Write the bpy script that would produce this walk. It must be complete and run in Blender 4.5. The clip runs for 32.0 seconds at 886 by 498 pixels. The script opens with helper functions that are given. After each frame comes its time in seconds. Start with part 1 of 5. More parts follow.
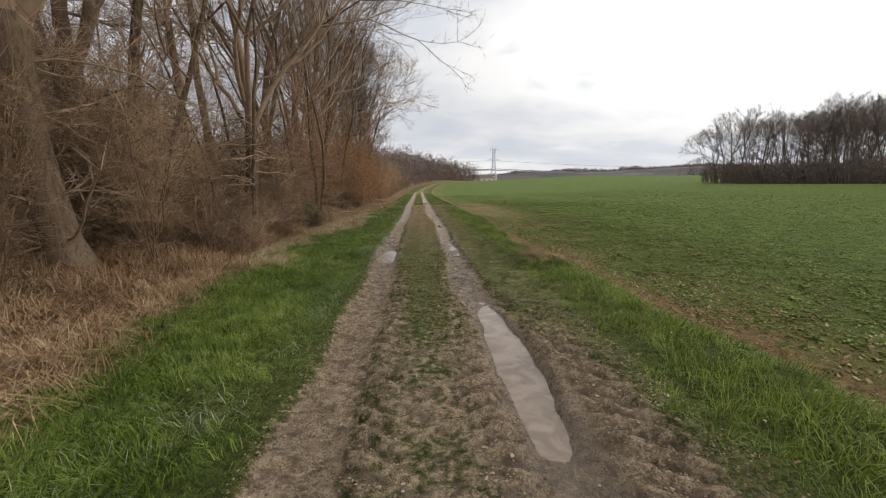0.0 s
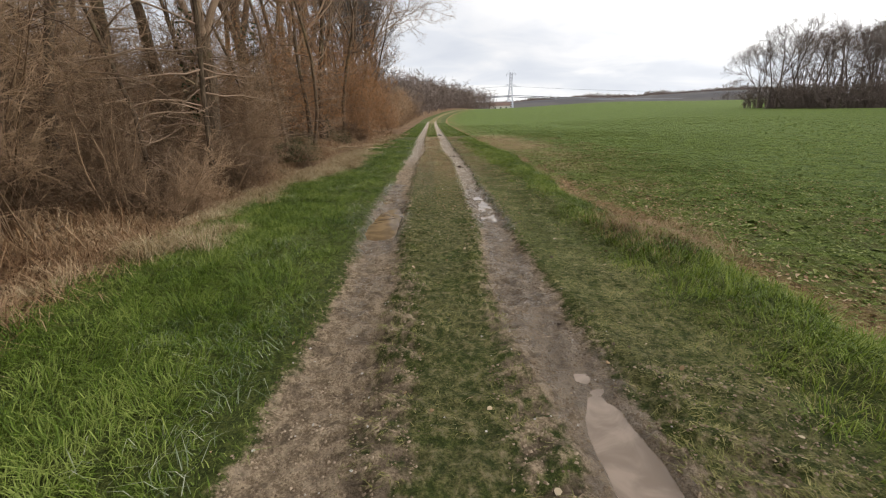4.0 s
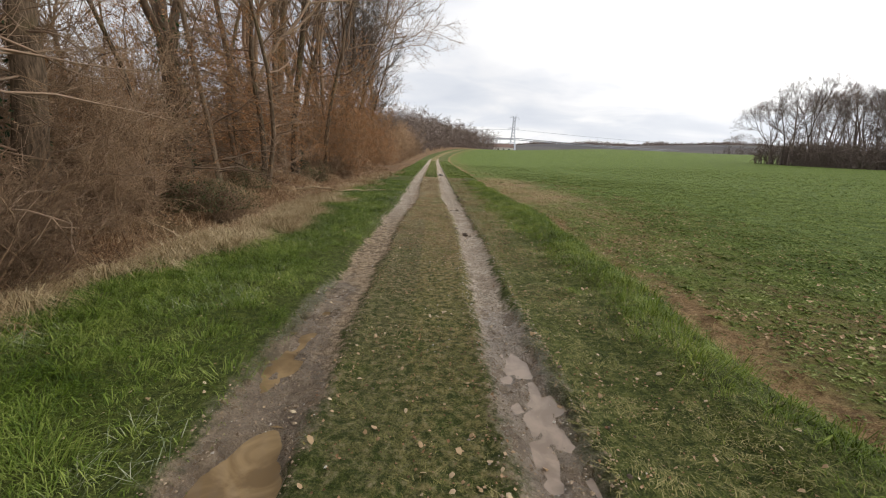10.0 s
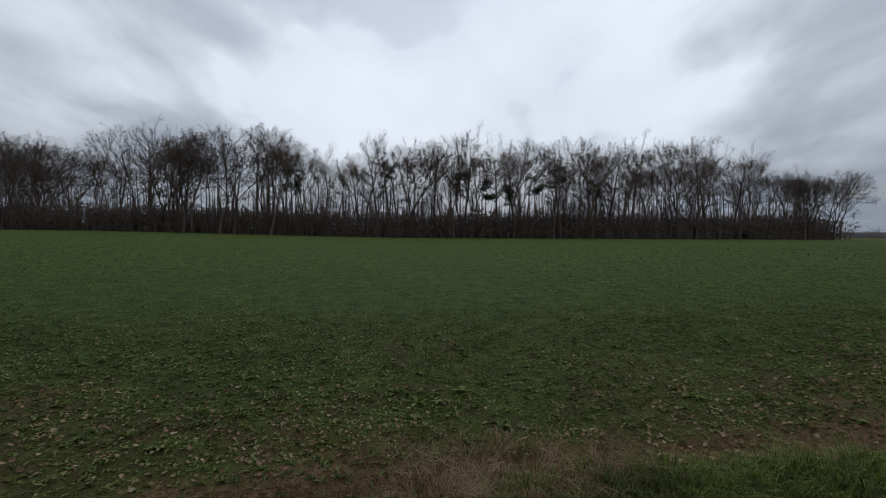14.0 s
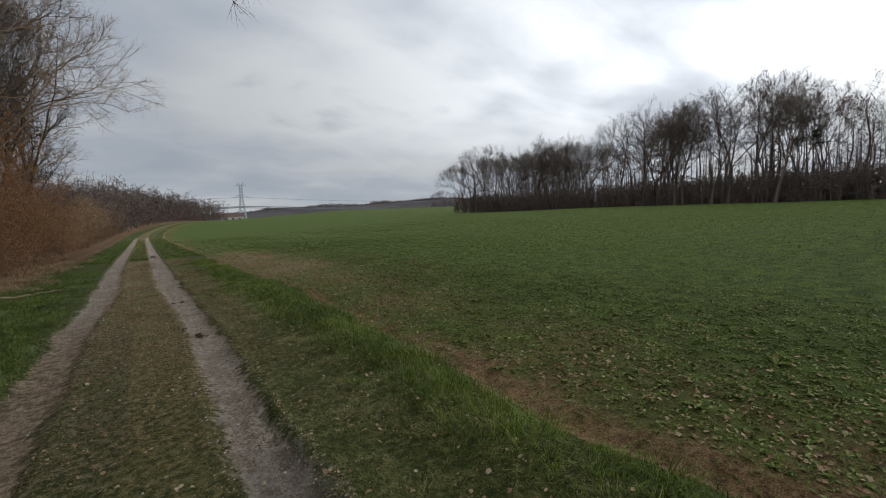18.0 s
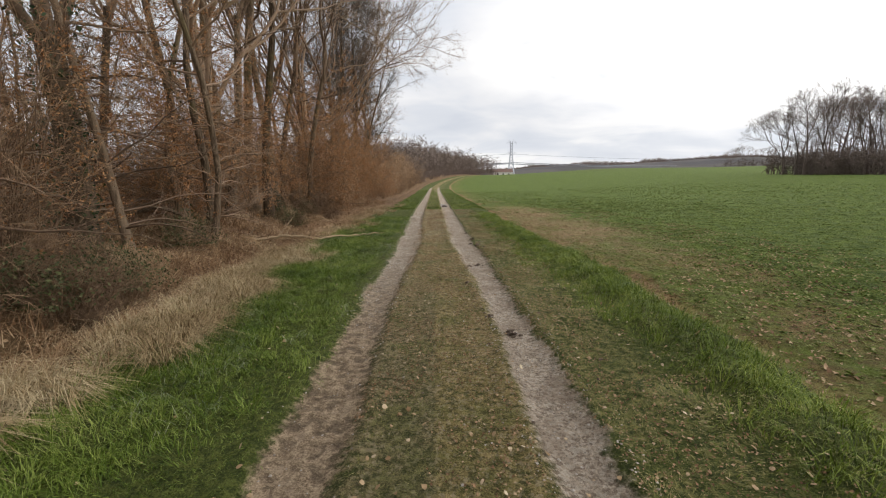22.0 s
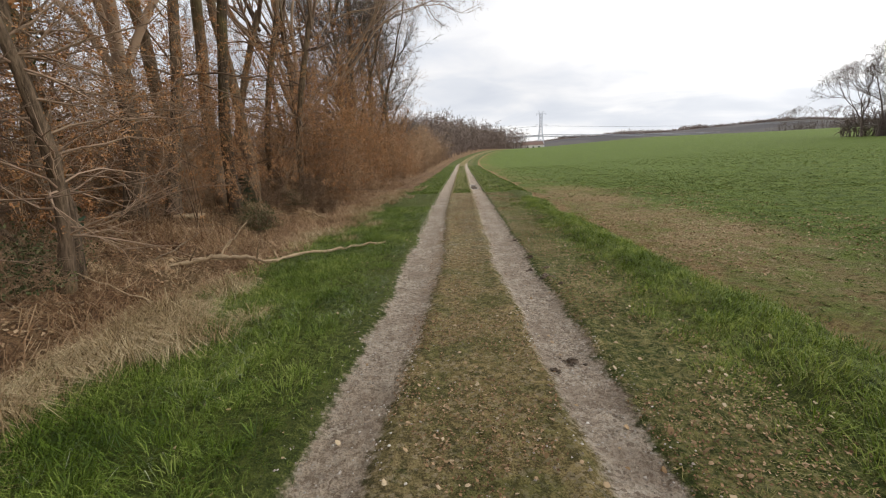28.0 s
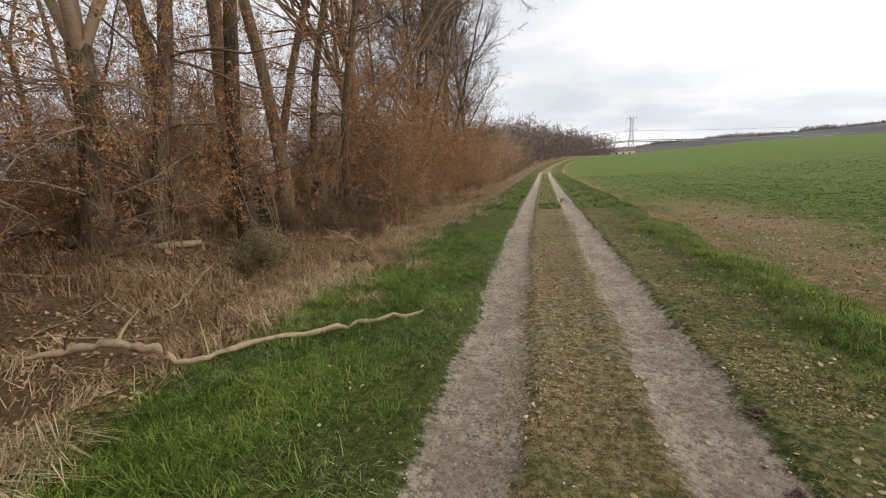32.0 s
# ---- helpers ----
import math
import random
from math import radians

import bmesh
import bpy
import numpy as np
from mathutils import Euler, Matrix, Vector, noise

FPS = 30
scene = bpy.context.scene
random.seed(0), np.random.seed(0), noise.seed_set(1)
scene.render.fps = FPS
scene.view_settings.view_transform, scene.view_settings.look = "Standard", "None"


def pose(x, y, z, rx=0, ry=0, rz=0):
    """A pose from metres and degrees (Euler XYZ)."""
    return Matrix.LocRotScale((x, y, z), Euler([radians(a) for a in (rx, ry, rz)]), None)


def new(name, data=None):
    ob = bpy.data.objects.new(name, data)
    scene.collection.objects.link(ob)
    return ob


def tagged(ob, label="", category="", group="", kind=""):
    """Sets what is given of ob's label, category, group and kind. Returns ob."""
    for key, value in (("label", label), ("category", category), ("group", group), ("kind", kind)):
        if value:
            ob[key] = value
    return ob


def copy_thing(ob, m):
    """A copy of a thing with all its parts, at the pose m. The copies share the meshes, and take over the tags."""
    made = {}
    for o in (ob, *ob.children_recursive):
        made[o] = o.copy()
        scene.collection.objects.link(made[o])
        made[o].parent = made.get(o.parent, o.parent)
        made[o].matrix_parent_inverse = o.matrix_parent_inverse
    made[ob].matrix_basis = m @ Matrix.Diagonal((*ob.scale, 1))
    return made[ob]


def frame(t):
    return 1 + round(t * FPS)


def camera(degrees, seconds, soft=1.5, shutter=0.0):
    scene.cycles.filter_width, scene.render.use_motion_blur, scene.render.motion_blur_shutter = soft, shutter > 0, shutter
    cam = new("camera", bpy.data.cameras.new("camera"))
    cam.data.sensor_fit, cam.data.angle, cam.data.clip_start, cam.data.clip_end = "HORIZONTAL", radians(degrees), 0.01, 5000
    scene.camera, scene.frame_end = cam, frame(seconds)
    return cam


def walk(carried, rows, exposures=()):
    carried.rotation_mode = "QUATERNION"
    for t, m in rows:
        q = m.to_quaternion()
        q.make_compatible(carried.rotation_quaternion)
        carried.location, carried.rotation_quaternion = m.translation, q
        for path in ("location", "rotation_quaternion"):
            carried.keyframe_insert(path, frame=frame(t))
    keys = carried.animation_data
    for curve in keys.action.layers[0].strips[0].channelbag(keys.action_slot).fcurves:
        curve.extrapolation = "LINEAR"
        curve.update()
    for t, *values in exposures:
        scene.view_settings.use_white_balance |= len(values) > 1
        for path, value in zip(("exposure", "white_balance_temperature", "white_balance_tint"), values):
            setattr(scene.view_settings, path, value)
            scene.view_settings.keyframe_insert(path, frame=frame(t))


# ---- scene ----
cam = camera(94.1, 32.0, soft=1.1)
METRES, EYE, TILT, LEAN, TURN = 24.0, 1.69, -8.5, 0.0, 0.0
ROWS = [
    (0.0, 0.0, 0.0, 0.0, 0.0, 0.0, -0.0),
    (0.5, 0.0003, 0.0168, 0.0034, 0.04, -1.61, -0.12),
    (1.0, 0.0009, 0.0359, 0.0052, 0.46, -5.95, -0.24),
    (1.5, -0.0032, 0.0532, 0.009, 0.81, -6.17, 0.53),
    (2.0, -0.0032, 0.0718, 0.0106, 1.26, -6.29, 1.04),
    (2.5, -0.0041, 0.0925, 0.0129, 2.21, -7.18, 0.58),
    (3.0, -0.0067, 0.1129, 0.0162, 0.65, -9.2, 0.3),
    (3.5, -0.0095, 0.133, 0.0187, 1.56, -9.42, 0.8),
    (5.5, -0.0119, 0.2085, 0.0272, 1.19, -8.75, -2.38),
    (6.0, -0.0125, 0.2262, 0.0311, -1.0, -8.67, -1.29),
    (6.5, -0.012, 0.2461, 0.0344, 0.03, -7.83, -0.63),
    (7.0, -0.0136, 0.2667, 0.0367, 0.59, -7.54, -1.06),
    (7.5, -0.0144, 0.2856, 0.0401, 1.9, -7.3, -1.01),
    (8.0, -0.0135, 0.307, 0.0437, 3.41, -6.65, -1.2),
    (8.5, -0.0164, 0.3279, 0.0465, 3.79, -6.25, -2.1),
    (9.0, -0.0155, 0.3477, 0.0495, 3.89, -5.6, -2.28),
    (9.5, -0.0146, 0.3669, 0.053, 3.91, -5.26, -3.07),
    (10.0, -0.0156, 0.3859, 0.0562, 1.8, -4.42, -2.86),
    (10.5, -0.0147, 0.4018, 0.0585, -1.99, -3.56, -1.14),
    (11.0, -0.0135, 0.4124, 0.0615, -11.87, -2.18, 0.99),
    (11.5, -0.0134, 0.4189, 0.0643, -28.77, -0.99, 4.52),
    (12.0, -0.0131, 0.4207, 0.0651, -42.89, -0.67, 5.11),
    (12.5, -0.012, 0.4201, 0.0653, -50.44, -0.51, 5.71),
    (13.0, -0.0108, 0.4184, 0.0651, -61.01, -0.47, 6.33),
    (13.5, -0.008, 0.4152, 0.0649, -77.48, -0.96, 7.27),
    (14.0, -0.0062, 0.4101, 0.0646, -93.9, -2.49, 8.19),
    (14.5, -0.0053, 0.4044, 0.0642, -108.31, -3.77, 8.69),
    (16.5, -0.0035, 0.4065, 0.0643, -82.72, 0.08, 11.35),
    (17.0, -0.0048, 0.4109, 0.0644, -65.46, 1.98, 9.46),
    (17.5, -0.0074, 0.4159, 0.0647, -48.22, 2.67, 7.76),
    (18.0, -0.0133, 0.4236, 0.0655, -32.16, 2.78, 7.22),
    (18.5, -0.0188, 0.4333, 0.0657, -15.44, 1.05, 5.53),
    (19.0, -0.0219, 0.4472, 0.0678, -2.55, 1.59, 3.7),
    (19.5, -0.025, 0.4632, 0.0694, 2.03, 0.09, 2.53),
    (20.0, -0.0282, 0.48, 0.0723, 2.05, -2.46, 2.22),
    (20.5, -0.0294, 0.4988, 0.0749, 2.29, -1.76, 1.59),
    (21.0, -0.0316, 0.5182, 0.0775, 2.23, -1.81, 0.77),
    (21.5, -0.034, 0.5362, 0.0814, 2.35, -1.6, 0.42),
    (22.0, -0.0318, 0.5566, 0.0844, 2.2, -0.71, 0.14),
    (22.5, -0.0329, 0.5768, 0.0867, 0.4, -1.22, 0.94),
    (23.0, -0.0346, 0.5947, 0.0896, -1.56, -1.94, 1.37),
    (23.5, -0.0361, 0.6144, 0.0931, 0.3, -1.85, 0.81),
    (24.0, -0.041, 0.6328, 0.096, 3.72, -1.83, 0.24),
    (24.5, -0.0419, 0.6513, 0.0987, 4.0, -1.64, 3.02),
    (25.0, -0.0408, 0.6706, 0.102, 3.86, -2.25, 1.72),
    (25.5, -0.0409, 0.6883, 0.105, 0.34, -4.12, 1.5),
    (27.5, -0.0426, 0.7504, 0.1141, 2.43, -3.99, 1.44),
    (28.0, -0.0455, 0.772, 0.1184, 6.12, -3.91, 1.34),
    (28.5, -0.049, 0.7925, 0.1212, 4.41, -4.25, 0.75),
    (29.0, -0.0497, 0.8141, 0.1238, 9.64, -4.15, -0.31),
    (29.5, -0.0513, 0.8349, 0.1283, 19.01, -3.88, -2.88),
    (30.0, -0.0537, 0.8544, 0.1322, 19.6, -2.78, -4.09),
    (30.5, -0.0543, 0.8763, 0.134, 19.79, -1.06, -4.34),
    (31.0, -0.058, 0.9003, 0.1363, 17.1, -1.94, -3.61),
    (31.5, -0.0634, 0.9204, 0.1402, 11.28, -1.82, -1.35),
    (32.0, -0.0663, 0.9423, 0.1426, 16.97, -2.66, 0.2),
]
EXPOSURES = [
    (0.0, -0.22, 6500, 10), (1.2, 0.0, 6500, 10), (2.5, 0.15, 6500, 10), (3.2, 0.13, 6500, 10), (4.2, 0.0, 6500, 10), (5.5, -0.08, 6500, 10), (8.0, -0.05, 6500, 10), (10.3, 0.0, 6500, 10), (11.0, -0.22, 6500, 10), (11.6, -0.62, 6300, 9), (12.2, -1.13, 6050, 8),
    (13.0, -1.5, 5850, 8), (14.5, -1.68, 5700, 8), (16.5, -1.7, 5700, 8), (17.2, -1.5, 5900, 8), (18.0, -1.05, 6050, 8),
    (18.7, -0.45, 6350, 9), (19.5, -0.12, 6500, 10), (20.3, 0.0, 6500, 10), (22.0, -0.08, 6500, 10), (24.0, -0.02, 6500, 10), (28.0, 0.0, 6500, 10), (29.0, -0.05, 6500, 10), (30.0, 0.08, 6500, 10), (31.0, 0.12, 6500, 10), (32.0, 0.0, 6500, 10),
]
walk(cam, [(t, pose(0, 0, EYE, TILT, LEAN, TURN) @ pose(METRES * x, METRES * y, METRES * z, 90 + pitch, roll, yaw)) for t, x, y, z, yaw, pitch, roll in ROWS],
     exposures=EXPOSURES)

# ---- light ----
SUN_AZ, SUN_EL = 95.0, 16.0          # degrees from the track's north towards the field, and above the horizon
world = bpy.data.worlds.new("world")
scene.world = world
world.use_nodes = True


class Nodes:
    """A small writer of node trees."""

    def __init__(self, tree):
        self.t = tree
        tree.nodes.clear()

    def n(self, kind, ins=None, **props):
        node = self.t.nodes.new(kind)
        if "operation" in props:
            node.operation = props["operation"]
        if "use_clamp" in props:
            node.use_clamp = props["use_clamp"]
        if "data_type" in props:
            node.data_type = props["data_type"]
        if "blend_type" in props:
            node.blend_type = props["blend_type"]
        if "interpolation_type" in props:
            node.interpolation_type = props["interpolation_type"]
        if "attribute_name" in props:
            node.attribute_name = props["attribute_name"]
        if "sky_type" in props:
            node.sky_type = props["sky_type"]
        if "sun_disc" in props:
            node.sun_disc = props["sun_disc"]
        if "sun_elevation" in props:
            node.sun_elevation = props["sun_elevation"]
        if "sun_rotation" in props:
            node.sun_rotation = props["sun_rotation"]
        for k, v in (ins or {}).items():
            sock = node.inputs[k]
            if isinstance(v, bpy.types.NodeSocket):
                self.t.links.new(v, sock)
            else:
                sock.default_value = v
        return node

    def math(self, op, a, b=0.0, c=0.0, clamp=False):
        node = self.n("ShaderNodeMath", {0: a, 1: b, 2: c}, operation=op, use_clamp=clamp)
        return node.outputs[0]

    def mix(self, f, a, b):
        node = self.n("ShaderNodeMix", {0: f}, data_type="RGBA")
        for i, v in ((6, a), (7, b)):
            if isinstance(v, bpy.types.NodeSocket):
                self.t.links.new(v, node.inputs[i])
            else:
                node.inputs[i].default_value = (*v, 1)
        return node.outputs[2]

    def noise(self, vec, scale, detail=3.0, rough=0.55, out=0, distort=0.0):
        return self.n("ShaderNodeTexNoise", {"Vector": vec, "Scale": scale, "Detail": detail, "Roughness": rough, "Distortion": distort}).outputs[out]

    def ramp(self, f, stops):
        node = self.n("ShaderNodeValToRGB", {0: f})
        el = node.color_ramp.elements
        while len(el) < len(stops):
            el.new(0.5)
        for e, (p, c) in zip(el, stops):
            e.position, e.color = p, (*c, 1) if len(c) == 3 else c
        return node.outputs[0]

    def span(self, v, a, b, lo=0.0, hi=1.0):
        return self.n("ShaderNodeMapRange", {0: v, 1: a, 2: b, 3: lo, 4: hi}, interpolation_type="SMOOTHSTEP").outputs[0]

    def attr(self, name):
        return self.n("ShaderNodeAttribute", attribute_name=name).outputs["Fac"]


def sky():
    k = Nodes(world.node_tree)
    d = k.n("ShaderNodeTexCoord").outputs["Generated"]
    xyz = k.n("ShaderNodeSeparateXYZ", {0: d})
    x, y, z = xyz.outputs
    zz = k.math("ADD", k.math("MAXIMUM", z, 0.0), 0.30)
    flat = k.n("ShaderNodeCombineXYZ", {0: k.math("DIVIDE", x, zz), 1: k.math("DIVIDE", y, zz), 2: 0.0}).outputs[0]
    flat = k.n("ShaderNodeMapping", {"Vector": flat, "Location": (3.1, 1.7, 0), "Rotation": (0, 0, 0.5), "Scale": (0.8, 1.25, 1)}).outputs[0]
    big = k.noise(flat, 0.95, 3, 0.45, distort=0.25)
    fine = k.noise(flat, 3.0, 4, 0.5, distort=0.3)
    c = k.math("ADD", k.math("MULTIPLY", big, 0.66), k.math("MULTIPLY", fine, 0.34))
    cloud = k.ramp(c, [(0.38, (1.06, 1.05, 1.04)), (0.475, (0.90, 0.905, 0.93)), (0.54, (0.785, 0.812, 0.868)), (0.64, (0.70, 0.735, 0.81))])
    s = Vector((math.sin(radians(SUN_AZ)) * math.cos(radians(SUN_EL)), math.cos(radians(SUN_AZ)) * math.cos(radians(SUN_EL)), math.sin(radians(SUN_EL))))
    dot = k.n("ShaderNodeVectorMath", {0: d, 1: s}, operation="DOT_PRODUCT").outputs["Value"]
    glow = k.math("ADD", k.math("POWER", k.math("MAXIMUM", dot, 0.0), 18.0), k.math("MULTIPLY", k.math("POWER", k.math("MAXIMUM", dot, 0.0), 1.6), 1.2))
    thin = k.span(c, 0.60, 0.40)
    glow = k.math("MULTIPLY", glow, k.math("ADD", 0.42, k.math("MULTIPLY", thin, 0.6)))
    glow = k.math("MULTIPLY", glow, k.span(z, 0.0, 0.27, 0.06, 1.05))
    cloud = k.n("ShaderNodeVectorMath", {0: cloud, 3: k.math("ADD", k.span(z, 0.0, 0.16, 0.93, 0.83), k.math("MULTIPLY", k.math("MAXIMUM", z, 0.0), 0.38))}, operation="SCALE").outputs[0]
    cloud = k.n("ShaderNodeMix", {0: glow, 6: cloud, 7: (1.4, 1.37, 1.34, 1)}, data_type="RGBA", blend_type="ADD").outputs[2]
    low = k.n("ShaderNodeMapping", {"Vector": d, "Scale": (1.6, 1.6, 15)}).outputs[0]
    bar_ = k.math("MULTIPLY", k.span(k.noise(low, 1.7, 4, 0.5, distort=0.4), 0.50, 0.64), k.span(z, 0.20, 0.03))
    cloud = k.mix(k.math("MULTIPLY", bar_, 0.8), cloud, (1.02, 1.0, 0.97))
    sk = k.n("ShaderNodeTexSky", sky_type="NISHITA", sun_disc=False, sun_elevation=radians(SUN_EL), sun_rotation=radians(SUN_AZ))
    blue = k.n("ShaderNodeVectorMath", {0: sk.outputs[0], 3: 0.10}, operation="SCALE").outputs[0]
    cover = k.span(c, 0.26, 0.36, 0.55, 0.97)
    col = k.mix(cover, blue, cloud)
    bg = k.n("ShaderNodeBackground", {0: col, 1: 1.14})
    k.n("ShaderNodeOutputWorld", {0: bg.outputs[0]})


sky()
sun = new("sun", bpy.data.lights.new("sun", "SUN"))
sun.data.energy, sun.data.angle, sun.data.color = 0.6, radians(25), (1.0, 0.95, 0.88)
sun.matrix_world = pose(0, 0, 30, 90 - SUN_EL, 0, -SUN_AZ + 180)


# ---- materials ----
def material(name, rough=0.85, spec=0.3):
    m = bpy.data.materials.new(name)
    m.use_nodes = True
    k = Nodes(m.node_tree)
    k.out = k.n("ShaderNodeOutputMaterial")
    k.b = k.n("ShaderNodeBsdfPrincipled", {"Roughness": rough, "Specular IOR Level": spec})
    m.node_tree.links.new(k.b.outputs[0], k.out.inputs[0])
    k.link = m.node_tree.links.new
    return m, k


def bump(k, h, strength, dist):
    k.link(k.n("ShaderNodeBump", {"Height": h, "Strength": strength, "Distance": dist}).outputs[0], k.b.inputs["Normal"])


def simple(name, dark, light, scale=6.0, rough=0.85, bumpy=0.0, random=0.25, spec=0.3, island=False):
    """A surface of two tones at two scales, with some change from piece to piece."""
    m, k = material(name, rough, spec)
    pos = k.n("ShaderNodeTexCoord").outputs["Object"]
    f = k.math("ADD", k.math("MULTIPLY", k.noise(pos, scale), 0.6), k.math("MULTIPLY", k.noise(pos, scale * 7), 0.4))
    if island:
        r = k.n("ShaderNodeNewGeometry").outputs["Random Per Island"]
    else:
        r = k.n("ShaderNodeObjectInfo").outputs["Random"]
    f = k.math("ADD", f, k.math("MULTIPLY", k.math("SUBTRACT", r, 0.5), random * 2))
    k.link(k.mix(k.span(f, 0.25, 0.75), dark, light), k.b.inputs["Base Color"])
    if bumpy:
        bump(k, k.noise(pos, scale * 4, 5), 0.7, bumpy)
    return m


def bark_material(name, dark, light, moss):
    m, k = material(name, 0.9, 0.2)
    pos = k.n("ShaderNodeTexCoord").outputs["Object"]
    long = k.n("ShaderNodeMapping", {"Vector": pos, "Scale": (9, 9, 1.6)}).outputs[0]
    f = k.noise(long, 2.2, 5, 0.6)
    r = k.n("ShaderNodeObjectInfo").outputs["Random"]
    f2 = k.math("ADD", f, k.math("MULTIPLY", k.math("SUBTRACT", r, 0.5), 0.3))
    col = k.mix(k.span(f2, 0.3, 0.72), dark, light)
    green = k.span(k.noise(pos, 0.9, 4), 0.5, 0.72)
    col = k.mix(k.math("MULTIPLY", green, 0.6), col, moss)
    k.link(col, k.b.inputs["Base Color"])
    bump(k, f, 0.9, 0.03)
    return m


def ground_material():
    m, k = material("ground", 0.9, 0.25)
    pos = k.n("ShaderNodeNewGeometry").outputs["Position"]
    n1, n2, n3, n4 = k.noise(pos, 0.35, 4), k.noise(pos, 2.3, 5, 0.6), k.noise(pos, 14, 5, 0.65), k.noise(pos, 70, 4, 0.7)
    wob = k.math("ADD", k.math("MULTIPLY", k.math("SUBTRACT", n2, 0.5), 0.9), k.math("MULTIPLY", k.math("SUBTRACT", n3, 0.5), 1.1))

    def mask(name, soft=0.22):
        return k.span(k.math("ADD", k.attr(name), k.math("MULTIPLY", wob, 0.95)), 0.5 - soft, 0.5 + soft)

    crumbs = k.math("ADD", k.math("MULTIPLY", n3, 0.5), k.math("MULTIPLY", n4, 0.5))
    cell = k.n("ShaderNodeTexVoronoi", {"Vector": pos, "Scale": 42.0, "Randomness": 1.0}).outputs["Color"]
    speck = k.n("ShaderNodeSeparateColor", {0: cell}).outputs[0]
    grass = k.mix(k.span(crumbs, 0.40, 0.62), (0.036, 0.050, 0.009), (0.130, 0.150, 0.032))
    thin = k.mix(k.span(crumbs, 0.42, 0.60), (0.104, 0.075, 0.030), (0.38, 0.288, 0.125))
    thin = k.mix(k.math("MULTIPLY", k.span(k.noise(pos, 5.0, 4, 0.6), 0.48, 0.62), 0.42), thin, (0.205, 0.165, 0.055))
    damp = k.mix(k.span(crumbs, 0.42, 0.60), (0.082, 0.066, 0.032), (0.255, 0.202, 0.102))
    thin = k.mix(k.attr("grav"), damp, thin)
    thin = k.mix(k.math("MULTIPLY", k.span(speck, 0.72, 0.9), 0.6), thin, (0.40, 0.32, 0.205))
    thin = k.mix(k.math("MULTIPLY", k.span(n2, 0.42, 0.64), 0.6), thin, grass)
    mud = k.mix(k.span(crumbs, 0.40, 0.62), (0.195, 0.138, 0.084), (0.53, 0.40, 0.262))
    grav = k.mix(k.span(crumbs, 0.38, 0.62), (0.215, 0.165, 0.118), (0.57, 0.465, 0.352))
    grav = k.mix(k.math("MULTIPLY", k.span(speck, 0.4, 0.95), 0.5), grav, (0.60, 0.53, 0.435))
    grav = k.mix(k.math("MULTIPLY", k.span(speck, 0.25, 0.05), 0.6), grav, (0.15, 0.108, 0.078))
    grav = k.mix(k.math("MULTIPLY", k.span(n2, 0.43, 0.63), 0.55), grav, (0.265, 0.198, 0.140))
    n5 = k.noise(pos, 6.5, 4, 0.6, distort=0.6)
    mud = k.mix(k.math("MULTIPLY", k.span(n5, 0.48, 0.62), 0.62), mud, (0.105, 0.076, 0.050))
    mud = k.mix(k.math("MULTIPLY", k.span(n5, 0.44, 0.34), 0.45), mud, (0.40, 0.305, 0.215))
    # Darker mud in the tread hollows: their shade put into the colour.
    mud = k.mix(k.math("MULTIPLY", k.span(k.math("ADD", k.attr("groove_shade"), k.math("SUBTRACT", n3, 0.5)), 0.35, 0.75), 0.6), mud, (0.092, 0.066, 0.045))
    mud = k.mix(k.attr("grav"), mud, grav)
    soil = k.mix(k.span(crumbs, 0.40, 0.62), (0.135, 0.078, 0.032), (0.41, 0.265, 0.125))
    soil = k.mix(k.math("MULTIPLY", k.attr("tan"), 0.75), soil, k.mix(k.span(crumbs, 0.42, 0.60), (0.17, 0.115, 0.052), (0.43, 0.335, 0.18)))
    crop = k.mix(k.span(k.math("ADD", k.math("MULTIPLY", n2, 0.45), k.math("MULTIPLY", crumbs, 0.55)), 0.40, 0.60), (0.050, 0.080, 0.011), (0.138, 0.182, 0.028))
    patch = k.span(k.math("ADD", k.attr("crop"), k.math("MULTIPLY", k.math("SUBTRACT", k.math("ADD", k.math("MULTIPLY", n1, 0.45), k.math("ADD", k.math("MULTIPLY", n2, 0.3), k.math("MULTIPLY", n3, 0.25))), 0.5), 1.6)), 0.25, 0.7)
    crop = k.mix(patch, soil, crop)
    litter = k.mix(k.span(crumbs, 0.40, 0.60), (0.085, 0.046, 0.024), (0.30, 0.180, 0.095))
    litter = k.mix(k.math("MULTIPLY", k.span(n1, 0.42, 0.66), 0.8), litter, (0.135, 0.092, 0.042))
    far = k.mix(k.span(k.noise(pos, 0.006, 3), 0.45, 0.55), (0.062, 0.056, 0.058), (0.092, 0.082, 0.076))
    col = k.mix(mask("thin"), grass, thin)
    col = k.mix(mask("litter"), col, litter)
    col = k.mix(mask("field", 0.12), col, crop)
    bare = mask("mud", 0.2)
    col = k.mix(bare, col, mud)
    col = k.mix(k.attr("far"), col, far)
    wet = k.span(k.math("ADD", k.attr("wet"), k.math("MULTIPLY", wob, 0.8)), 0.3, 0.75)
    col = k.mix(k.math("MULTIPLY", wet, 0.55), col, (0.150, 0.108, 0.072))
    k.link(col, k.b.inputs["Base Color"])
    k.link(k.math("SUBTRACT", 0.92, k.math("MULTIPLY", wet, k.span(n2, 0.36, 0.62, 0.40, 0.78))), k.b.inputs["Roughness"])
    k.link(k.math("ADD", 0.2, k.math("MULTIPLY", wet, 0.4)), k.b.inputs["Specular IOR Level"])
